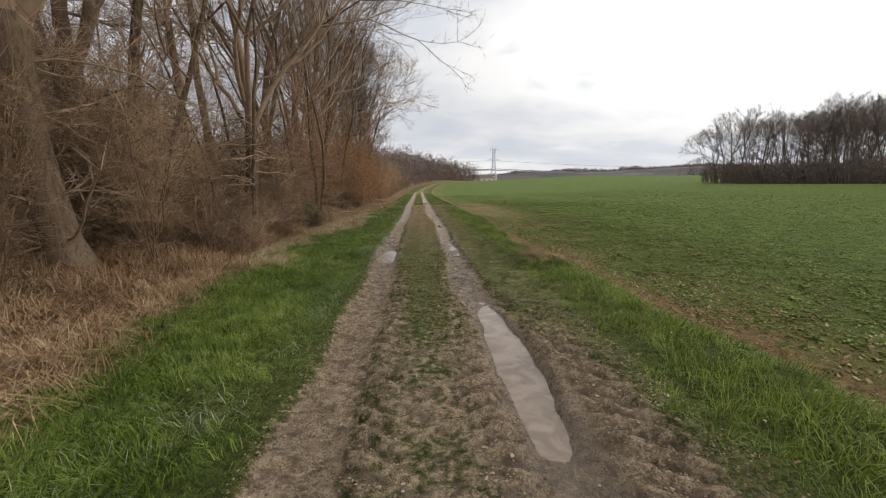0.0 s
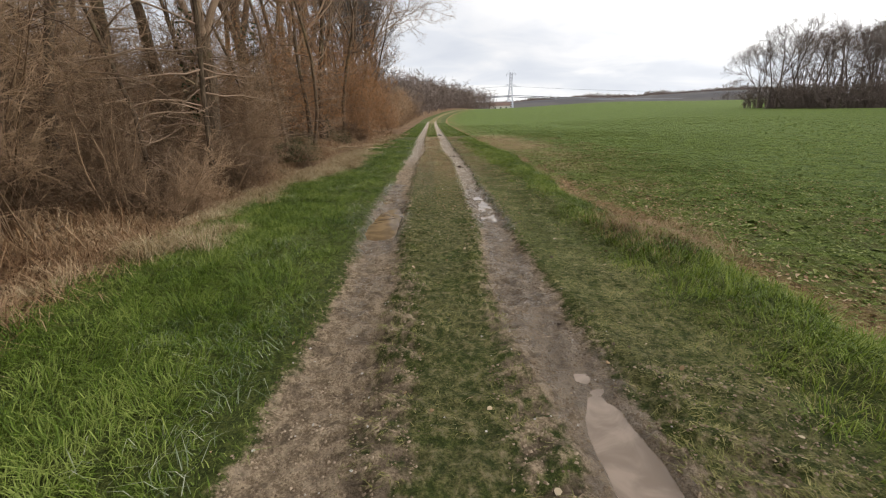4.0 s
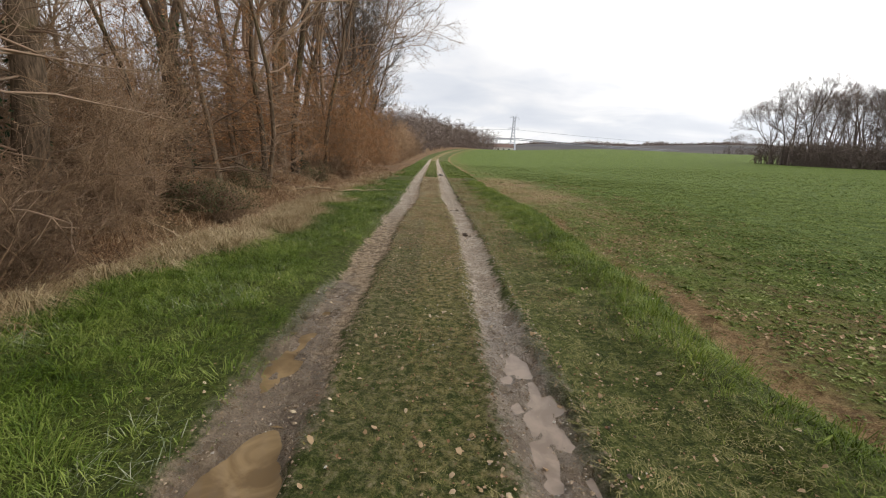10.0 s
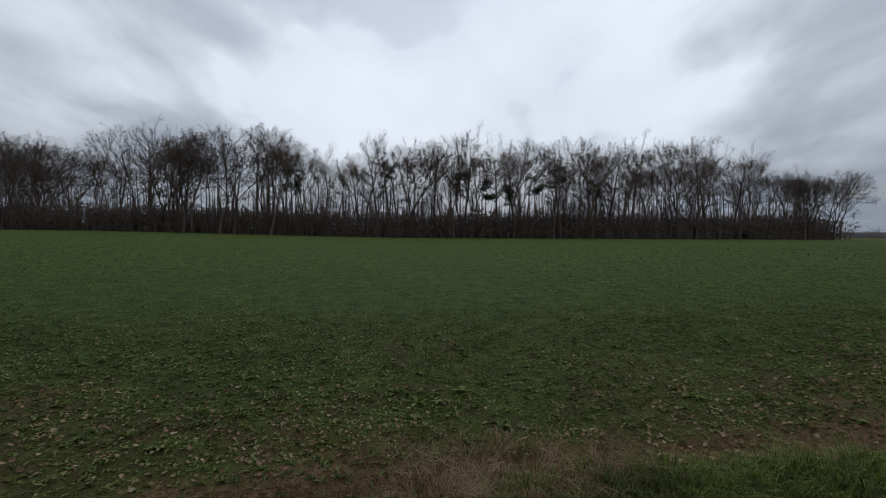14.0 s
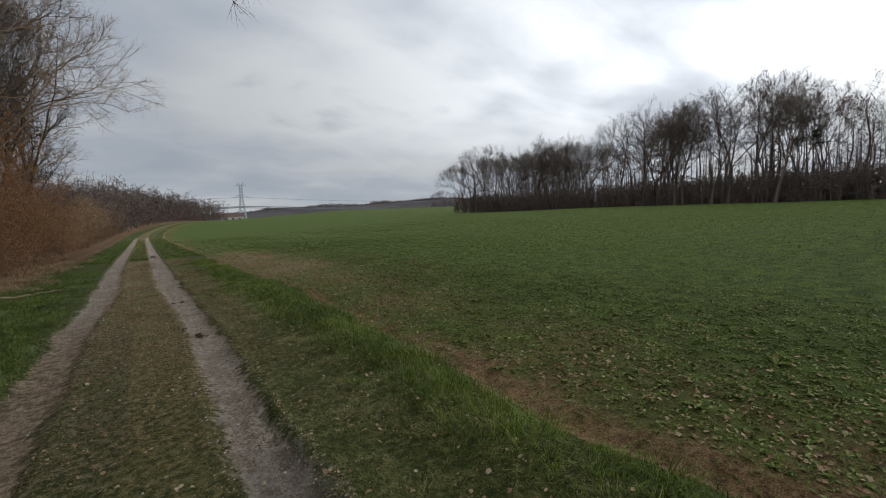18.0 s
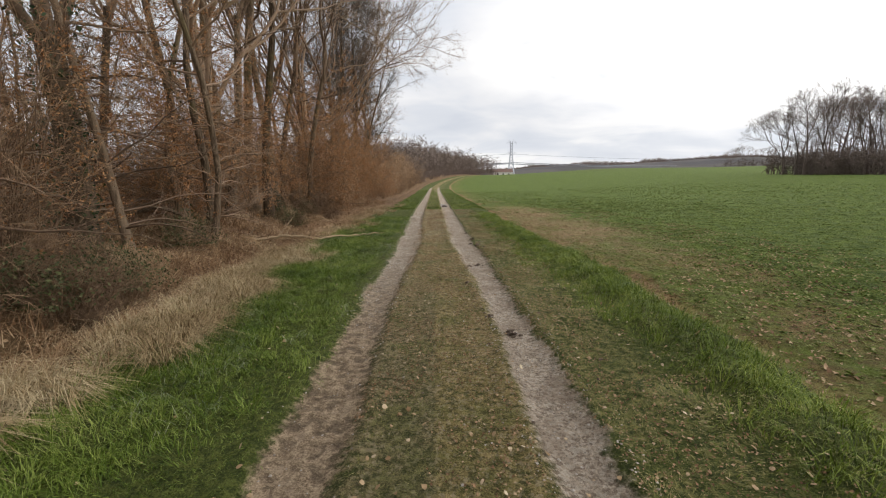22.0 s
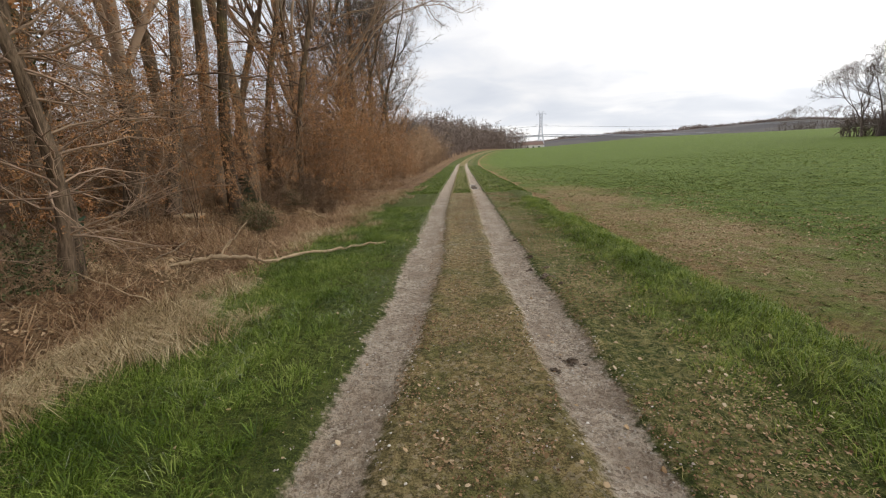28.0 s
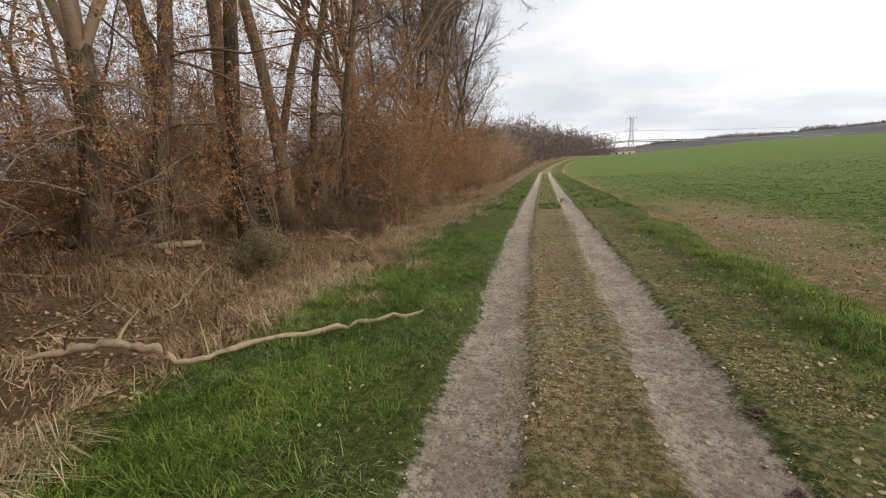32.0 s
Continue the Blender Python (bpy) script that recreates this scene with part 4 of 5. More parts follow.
def grow_tree(seed, h, r0, first, reach, limbs, subs, twigs, twig_len, twig_r, lean=0.03, sides=8, low=0, dome=False):
    """Trunk and crown of a bare broadleaf; with dome the crown is as wide below as above. first: height of the lowest limb as a share; reach: limb length as a share of h; low: dead side branches on the stem."""
    rng = np.random.default_rng(seed)
    stem, crown = Wood(), Wood()
    way = np.array([rng.normal(0, lean), rng.normal(0, lean), 1.0])
    line = bend(rng, (0, 0, -0.3), way, h * 0.93 + 0.3, 12, 0.075, 0.045)
    s = np.linspace(0, 1, 13)
    rad = r0 * (0.06 + 0.94 * (1 - s) ** 0.85)
    rad[0] *= 1.5
    rad[1] *= 1.06
    stem.tube(line, rad, sides)
    ends, ways = [], []

    def at(f):
        i = min(int(f * 12), 11)
        return line[i] + (line[i + 1] - line[i]) * (f * 12 - i), rad[i] + (rad[i + 1] - rad[i]) * (f * 12 - i)

    for i in range(limbs):
        f = first + (0.97 - first) * ((i + rng.random()) / limbs) ** 0.9
        p, r = at(f)
        yaw = i * 2.4 + rng.normal(0, 0.5)
        up = 0.35 + 1.1 * (f - first) / (1 - first) + rng.normal(0, 0.15)
        g = (f - first) / (1 - first)
        L = h * reach * (0.62 + 0.42 * math.sin(math.pi * (0.12 + 0.8 * g)) if dome else 1.05 - 0.75 * g) * rng.uniform(0.7, 1.25)
        limb = bend(rng, p, (math.cos(yaw), math.sin(yaw), up), L, 6, 0.16, 0.07)
        lr = max(r * 0.55 * rng.uniform(0.7, 1.0), 0.012) * np.linspace(1, 0.16, 7)
        crown.tube(limb, lr, 5 if r > 0.06 else 4)
        for j in range(subs):
            g = rng.uniform(0.2, 1.0)
            k = min(int(g * 6), 5)
            q = limb[k] + (limb[k + 1] - limb[k]) * (g * 6 - k)
            d = unit(unit(limb[k + 1] - limb[k]) + rng.normal(0, 0.55, 3) + np.array([0, 0, 0.15]))
            sl = L * rng.uniform(0.3, 0.6) * (1.15 - 0.5 * g)
            sub = bend(rng, q, d, sl, 4, 0.2, 0.06)
            sr = max(lr[k] * 0.5, 0.006) * np.linspace(1, 0.2, 5)
            crown.tube(sub, sr, 3)
            for m in range(1, 5):
                ends.append(sub[m])
                ways.append(unit(sub[m] - sub[m - 1]))
        for m in range(3, 7):
            ends.append(limb[m])
            ways.append(unit(limb[m] - limb[m - 1]))
    for i in range(low):
        p, r = at(rng.uniform(0.05, first))
        yaw = rng.uniform(0, 6.28)
        L = rng.uniform(0.8, 2.6)
        limb = bend(rng, p, (math.cos(yaw), math.sin(yaw), rng.uniform(-0.2, 0.5)), L, 5, 0.2, 0.0)
        crown.tube(limb, np.linspace(0.022, 0.006, 6), 4)
        for m in range(1, 6):
            ends.append(limb[m])
            ways.append(unit(limb[m] - limb[m - 1]))
    twig_cloud(rng, crown, np.array(ends), np.array(ways), twig_len, twigs, twig_r)
    return stem, crown


def grow_forked(seed, h, r0, clear, leaders, depth, open_, twigs, twig_len, twig_r, sides=8, low=0, lean=0.04, fan=1.0):
    """A broadleaf whose stem parts into leaders that fork again and again into a fan of twigs. clear: height of the first fork as a share."""
    rng = np.random.default_rng(seed)
    stem, crown = Wood(), Wood()
    line = bend(rng, (0, 0, -0.3), (rng.normal(0, lean), rng.normal(0, lean), 1), h * clear + 0.3, 6, 0.05, 0.03)
    rad = r0 * np.linspace(1.0, 0.72, 7)
    rad[0] *= 1.5
    stem.tube(line, rad, sides)
    ends, ways = [], []
    first = h * (1 - clear) / sum(0.82 ** k for k in range(depth)) * 1.12

    def fork(p, d, length, r, level):
        pts = bend(rng, p, d, length * rng.uniform(0.8, 1.2), 3, 0.14, 0.04)
        crown.tube(pts, r * np.linspace(1, 0.72, 4), 6 if level == 0 else (4 if level < 3 else 3))
        way = unit(pts[-1] - pts[-2])
        if level >= 2:
            ends.extend((pts[1], pts[2]))
            ways.extend((way, way))
        if level == depth - 1:
            ends.extend((pts[3], pts[3]))
            ways.extend((way, way))
            return
        for j in range(3 if rng.random() < 0.38 else 2):
            turn = rng.normal(0, open_ * (1.0 if j else 0.55), 3)
            fork(pts[-1], unit(way + turn + np.array([0, 0, 0.06])), length * 0.82, r * (0.70 if j == 0 else 0.58), level + 1)

    for i in range(leaders):
        yaw = i * 6.28 / leaders + rng.normal(0, 0.4)
        w = rng.uniform(0.25, 0.75) * fan if i else 0.1
        fork(line[-1] - np.array([0, 0, rng.uniform(0, 0.12) * h * clear]), unit(np.array([math.cos(yaw) * w, math.sin(yaw) * w, 1.0])), first, rad[-1] * (0.75 if i == 0 else rng.uniform(0.45, 0.62)), 0)
    for i in range(low):
        f = rng.uniform(0.15, 1.0)
        k = min(int(f * 6), 5)
        yaw, L = rng.uniform(0, 6.28), rng.uniform(1.0, 3.6)
        limb = bend(rng, line[k], (math.cos(yaw), math.sin(yaw), rng.uniform(-0.1, 0.5)), L, 6, 0.2, 0.0)
        crown.tube(limb, np.linspace(0.03, 0.006, 7), 4)
        for m in range(1, 7):
            ends.append(limb[m])
            ways.append(unit(limb[m] - limb[m - 1]))
    twig_cloud(rng, crown, np.array(ends), np.array(ways), twig_len, twigs, twig_r)
    return stem, crown


def make_tree(name, label, stem, crown, bark, twig, group=""):
    root = new(name)
    tagged(root, label, "tree", group)
    for part_name, w, mat in (("trunk", stem, bark), ("crown", crown, twig)):
        ob = new(part_name, w.mesh(part_name, mat))
        ob.parent = root
    return root


def place(x, y, turn, size=1.0, tilt=0.0, sink=0.0):
    z = float(ground_at(np.array([x]), np.array([y]))[0]) - sink
    return pose(x, y, z, tilt, 0, turn) @ Matrix.Diagonal((size, size, size, 1))


def put(ob, m):
    """A copy of a thing at the pose m, which may carry a size."""
    return copy_thing(ob, m)


def remove(ob):
    for o in (*ob.children_recursive, ob):
        bpy.data.objects.remove(o)


def ivy_sleeve(root, rng, r, z0, z1, n):
    """Ivy leaves close round the foot of a trunk, as a part of it."""
    trunk = next(c for c in root.children if c.name.startswith("trunk"))
    yaw, z = rng.uniform(0, 6.28, n), z0 + (z1 - z0) * rng.random(n) ** 1.3
    rr = r * rng.uniform(0.95, 1.9, n)
    c = np.stack([np.cos(yaw) * rr, np.sin(yaw) * rr, z], -1)
    s = rng.uniform(0.035, 0.075, n)[:, None]
    a, b = rng.normal(0, 1, (n, 3)), rng.normal(0, 1, (n, 3))
    a /= np.linalg.norm(a, axis=1)[:, None]
    b /= np.linalg.norm(b, axis=1)[:, None]
    V = np.stack([c - a * s, c + b * s * 0.7, c + a * s, c - b * s * 0.7], 1).reshape(-1, 3)
    o = np.arange(n)[:, None] * 4
    ob = new("ivy", mesh_of("ivy", V, None, np.concatenate([o + np.array([[0, 1, 2]]), o + np.array([[0, 2, 3]])]), M_IVY))
    tagged(ob, "dark green ivy")
    ob.parent = trunk
    return ob


def grow_bush(seed, h, stems, spread, per, twig_len, twig_r, leafy=0, leaf=0.05):
    """Many thin stems from one foot, dense with twigs, and dead leaves that still hang on."""
    rng = np.random.default_rng(seed)
    w, fine = Wood(), Wood()
    anchors, ways = [], []
    for i in range(stems):
        yaw = rng.uniform(0, 6.28)
        way = (math.cos(yaw) * spread * rng.uniform(0.2, 1.1), math.sin(yaw) * spread * rng.uniform(0.2, 1.1), 1)
        L = h * rng.uniform(0.55, 1.1)
        line = bend(rng, (rng.normal(0, 0.12), rng.normal(0, 0.12), -0.1), way, L, 7, 0.12, 0.03)
        w.tube(line, rng.uniform(0.009, 0.024) * np.linspace(1, 0.2, 8), 4)
        for m in range(1, 8):
            for j in range(2):
                d = unit(unit(line[m] - line[m - 1]) * 0.6 + rng.normal(0, 0.6, 3))
                sub = bend(rng, line[m], d, h * rng.uniform(0.1, 0.28), 3, 0.2, 0.02)
                fine.tube(sub, 0.0075 * np.linspace(1, 0.35, 4), 3)
                for q in range(1, 4):
                    anchors.append(sub[q])
                    ways.append(unit(sub[q] - sub[q - 1]))
    tips = twig_cloud(rng, fine, np.array(anchors), np.array(ways), twig_len, per, twig_r)
    leaves = None
    if leafy:
        c = tips[rng.integers(0, len(tips), leafy)] + rng.normal(0, 0.05, (leafy, 3))
        c[:, 2] = np.maximum(c[:, 2], 0.15)
        s = leaf * rng.uniform(0.6, 1.3, leafy)[:, None]
        a, b = rng.normal(0, 1, (leafy, 3)), rng.normal(0, 1, (leafy, 3))
        a /= np.linalg.norm(a, axis=1)[:, None]
        b = np.cross(a, b)
        b /= np.linalg.norm(b, axis=1)[:, None]
        V = np.stack([c - a * s, c + b * s * 0.55, c + a * s, c - b * s * 0.55], 1).reshape(-1, 3)
        o = np.arange(leafy)[:, None] * 4
        leaves = mesh_of("foliage", V, None, np.concatenate([o + np.array([[0, 1, 2]]), o + np.array([[0, 2, 3]])]), M_RUSSET)
    return (w, fine), leaves


def make_bush(label, w, leaves, group):
    root = new("shrub")
    tagged(root, label, "shrub", group)
    for part_name, wood in zip(("branch_frame", "twig_mass"), w):
        ob = new(part_name, wood.mesh(part_name, M_BUSH))
        ob.parent = root
    if leaves:
        lv = new("foliage", leaves)
        tagged(lv, "russet dead leaves still hanging")
        lv.parent = root
    return root


def build_left_wood():
    rng = np.random.default_rng(21)
    group = "trees of the roadside wood"
    tall = []
    for i, (h, r, first, reach) in enumerate(((19, 0.155, 0.26, 0.26), (17, 0.12, 0.30, 0.22), (20, 0.15, 0.34, 0.20), (16, 0.10, 0.28, 0.22))):
        if i in (0, 2):
            s, c = grow_forked(100 + i, h, r, 0.36, 4, 6, 0.34, 1, 0.8, 0.0065, 8, 20, 0.09)
        else:
            s, c = grow_tree(100 + i, h, r, first, reach, 17, 6, 2, 0.8, 0.0065, low=22, lean=0.07)
        tall.append(make_tree("tree", "tall bare grey-brown woodland tree with fine twigs", s, c, M_BARK, M_TWIG, group))
    poles = []
    for i, (h, r, first) in enumerate(((14, 0.065, 0.25), (12, 0.05, 0.2), (15, 0.075, 0.3))):
        s, c = grow_tree(120 + i, h, r, first, 0.18, 12, 4, 2, 0.65, 0.006, sides=6, low=13, lean=0.06)
        poles.append(make_tree("tree", "slender bare pole-like young woodland tree", s, c, M_BARK, M_TWIG, group))
    s, c = grow_forked(140, 19, 0.33, 0.24, 5, 6, 0.50, 3, 0.85, 0.0075, 10, 22)
    oak = make_tree("oak_tree", "broad old bare oak with heavy crooked limbs", s, c, M_BARK, M_TWIG, group)
    s, c = grow_tree(141, 19, 0.26, 0.13, 0.33, 24, 9, 4, 0.85, 0.013, dome=True)
    edge_tree = make_tree("tree", "tall bare spreading tree at the end of the high wood", s, c, M_BARK, M_BARK_GREY, group)
    s, c = grow_tree(142, 21, 0.20, 0.42, 0.20, 15, 6, 2, 0.8, 0.0065, lean=0.02, sides=9, low=7)
    straight = make_tree("tree", "straight tall grey-brown bare tree with a clean stem", s, c, M_BARK, M_TWIG, group)
    taken = []

    def stand(kind, x, y, size=1.0, turn=None, tilt=0.0):
        taken.append((x, y))
        return put(kind, place(x, y, rng.uniform(0, 360) if turn is None else turn, size, tilt))

    # trunks along the edge
    ivied = []
    for kind, x, y, size in ((oak, -8.3, 9.2, 0.85), (oak, -7.7, 16.2, 0.8), (poles[0], -6.5, 14.2, 1.1), (tall[0], -8.8, 14.6, 1.0), (tall[1], -9.15, 25.9, 1.05),
                             (tall[2], -12.7, 26.5, 1.0), (tall[1], -7.4, 24.2, 0.9), (straight, -9.9, 31.8, 1.05), (oak, -8.95, 22.0, 0.95), (poles[1], -7.6, 19.0, 1.2),
                             (poles[2], -7.4, 21.6, 1.1), (tall[3], -8.9, 25.6, 1.0), (tall[2], -9.6, 29.0, 1.1), (straight, -8.75, 30.7, 0.9), (straight, -9.65, 33.3, 1.0), (tall[2], -8.6, 35.1, 0.95), (oak, -9.6, 38.7, 0.75), (tall[3], -7.15, 23.8, 0.85), (straight, -10.3, 30.4, 1.0),
                             (oak, -10.8, 40.6, 0.85), (tall[3], -9.9, 51.5, 1.1), (oak, -9.95, 28.2, 0.8), (tall[1], -11.5, 44.2, 1.0), (poles[0], -8.6, 36.0, 1.2),
                             (edge_tree, -10.9, 62.0, 0.97), (edge_tree, -11.2, 55.0, 0.94), (edge_tree, -10.9, 48.0, 0.9), (edge_tree, -14.6, 59.0, 1.0), (edge_tree, -12.4, 51.5, 0.95), (edge_tree, -12.6, 65.5, 0.85), (oak, -7.4, 3.4, 0.85), (tall[2], -8.0, 5.8, 0.9), (tall[0], -8.4, 11.2, 1.0), (tall[3], -7.1, 10.6, 0.9),
                             (poles[1], -6.7, 12.2, 1.0), (tall[2], -7.9, 7.0, 0.95), (oak, -6.75, 7.5, 0.95), (tall[1], -8.8, 9.8, 1.0), (poles[0], -9.9, 7.4, 1.1), (poles[2], -9.6, 11.4, 1.1), (tall[3], -10.2, 9.6, 1.0), (poles[2], -8.3, 17.4, 1.0), (straight, -9.2, 16.9, 0.85), (tall[2], -10.6, 36.4, 1.0), (tall[3], -9.4, 46.5, 1.0)):
        ivied.append(stand(kind, x, y, size))
    for i, r, n in ((1, 0.27, 700), (8, 0.32, 900), (4, 0.12, 170)):
        ivy_sleeve(ivied[i], rng, r, 0.3, 5.2, n)
    # the depth of the wood
    n = 0
    while n < 74:
        y = rng.uniform(-12, 66)
        u = -7.5 - 33 * rng.random() ** 1.25
        x = float(u + centre(y))
        if min((x - a) ** 2 + (y - b) ** 2 for a, b in taken) < (1.0 if u > -16 else 2.2):
            continue
        kind = (tall + poles + poles + [straight, straight])[rng.integers(0, 12)]
        stand(kind, x, y, rng.uniform(0.8, 1.15), tilt=rng.normal(0, 1.5))
        n += 1
    for k in (*tall, *poles, oak, straight, edge_tree):
        remove(k)


def build_left_bushes():
    rng = np.random.default_rng(33)
    group = "undergrowth at the wood's edge"
    bare, leafy = [], []
    for i, h in enumerate((4.4, 3.0, 5.2)):
        w, _ = grow_bush(200 + i, h, 10, 0.42, 3, 0.6, 0.0055)
        bare.append(make_bush("bare brown thicket of thin twigs", w, None, group))
    for i, (h, n) in enumerate(((4.6, 5600), (6.4, 7000), (3.2, 3400))):
        w, lv = grow_bush(220 + i, h, 8, 0.45, 2, 0.6, 0.0055, n, 0.030)
        leafy.append(make_bush("hornbeam thicket still holding russet dead leaves", w, lv, group))
    low = []
    for i, h in enumerate((0.9, 1.3)):
        w, _ = grow_bush(240 + i, h, 14, 1.3, 2, 0.28, 0.004)
        low.append(make_bush("low tangled brown bramble and dead stalks", w, None, group))
    for i in range(50):
        y = rng.uniform(9, 21) if i % 3 else rng.uniform(32, 46)
        u = -4.75 - 3.6 * rng.random()
        put(low[i % 2], place(float(u + centre(y)), y, rng.uniform(0, 360), rng.uniform(0.7, 1.25)))
    w, lv = grow_bush(250, 9.0, 6, 0.22, 2, 0.8, 0.006, 14000, 0.030)
    beech = make_bush("tall young beech thick with russet dead leaves", w, lv, group)
    for x, y, size in ((-8.4, 24.6, 0.95), (-8.4, 28.4, 0.9), (-8.6, 33.6, 1.0), (-8.7, 39.0, 0.95), (-9.4, 44.5, 1.0), (-9.2, 51.0, 0.9), (-9.9, 57.5, 0.85), (-10.5, 30.2, 1.0), (-9.3, 25.8, 1.1), (-7.9, 30.6, 0.85), (-8.3, 35.6, 0.9), (-8.6, 37.2, 1.05), (-8.9, 41.5, 0.95), (-9.1, 43.0, 0.8), (-9.2, 47.5, 1.0), (-9.5, 54.0, 0.9)):
        put(beech, place(x, y, rng.uniform(0, 360), size * 0.78))
    remove(beech)
    # low brambles that keep some dull green leaves
    w, lv = grow_bush(244, 0.75, 26, 1.5, 2, 0.2, 0.0035, 2600, 0.024)
    lv.materials.clear()
    lv.materials.append(M_BRAMBLE)
    mound = make_bush("low bramble mound with dull green leaves in the ditch", w, lv, group)
    tagged(next(c for c in mound.children if c.name.startswith("foliage")), "dull dark green bramble leaves")
    for x, y, size in ((-6.2, 19.9, 1.0), (-6.3, 18.8, 1.1), (-6.9, 20.6, 0.9), (-7.3, 23.4, 1.1), (-7.9, 24.3, 1.0), (-7.0, 28.8, 0.8), (-7.6, 29.9, 0.9), (-8.1, 33.4, 0.9), (-8.6, 36.2, 1.1), (-9.0, 41.0, 1.2), (-9.3, 46.0, 1.2), (-10.0, 53.0, 1.3)):
        put(mound, place(x, y, rng.uniform(0, 360), size))
    remove(mound)
    # thin understory among the trunks
    for i in range(40):
        y = rng.uniform(17, 52)
        u = -8.6 - 7.5 * rng.random()
        kind = bare[i % 3] if i % 3 else leafy[i % 3 + i % 2]
        put(kind, place(float(u + centre(y)), y, rng.uniform(0, 360), rng.uniform(0.55, 0.85)))
    for i in range(34):
        y = rng.uniform(3, 17)
        u = -7.0 - 6.5 * rng.random()
        if 12 < y < 16 and u > -7.6:
            u -= 3
        put(bare[i % 3], place(float(u + centre(y)), y, rng.uniform(0, 360), rng.uniform(0.9, 1.35)))
    for x, y, size in ((-6.1, 8.7, 0.75), (-5.9, 10.3, 0.8), (-6.4, 5.6, 0.7), (-6.9, 9.4, 0.95), (-7.3, 6.4, 0.9)):
        put(bare[int(y) % 3], place(x, y, 60 * y, size))
    spots = []
    n = 0
    while n < 165:
        y = rng.uniform(-6, 74)
        u = -5.3 - 1.5 * float(1 - step(y, 9, 13)) - 9 * rng.random() ** 1.7 - 3.2 * float(step(y, 19, 22) * (1 - step(y, 31, 35)))
        x = float(u + centre(y))
        if 12 < y < 15.8 and x > -7.7:
            continue
        if spots and min((x - a) ** 2 + (y - b) ** 2 for a, b in spots) < 0.7:
            continue
        spots.append((x, y))
        russet = rng.random() < 0.04 + 0.68 * float(step(y, 16, 26))
        kind = (leafy if russet else bare)[rng.integers(0, 3)]
        put(kind, place(x, y, rng.uniform(0, 360), rng.uniform(0.7, 1.1) * (0.92 if y < 17 else 0.82)))
        n += 1
    for k in (*bare, *leafy, *low):
        remove(k)


def far_thicket(name, label, xs, ys, heights, per, twig_len, twig_r, mat, seed, lean=0.2, thick=0.004):
    """A far stretch of wood or undergrowth as one mass of upright stems and twigs."""
    rng = np.random.default_rng(seed)
    w = Wood()
    z = ground_at(xs, ys)
    base = np.stack([xs, ys, z - 0.2], -1)
    top = base + np.stack([rng.normal(0, lean, len(xs)) * heights, rng.normal(0, lean, len(xs)) * heights, heights * rng.uniform(0.8, 1.1, len(xs))], -1)
    w.cones(base, top, twig_r * 0.8 + heights * thick)
    f = rng.uniform(0.12, 1.0, (len(xs), per, 1))
    a = (base[:, None] + (top - base)[:, None] * f).reshape(-1, 3)
    d = np.stack([rng.normal(0, 1, len(a)), rng.normal(0, 1, len(a)), rng.uniform(-0.2, 1.0, len(a))], -1)
    twig_cloud(rng, w, a, d, twig_len, 1, twig_r)
    return tagged(new(name, w.mesh(name, mat, False)), label, "wood", kind="stuff")


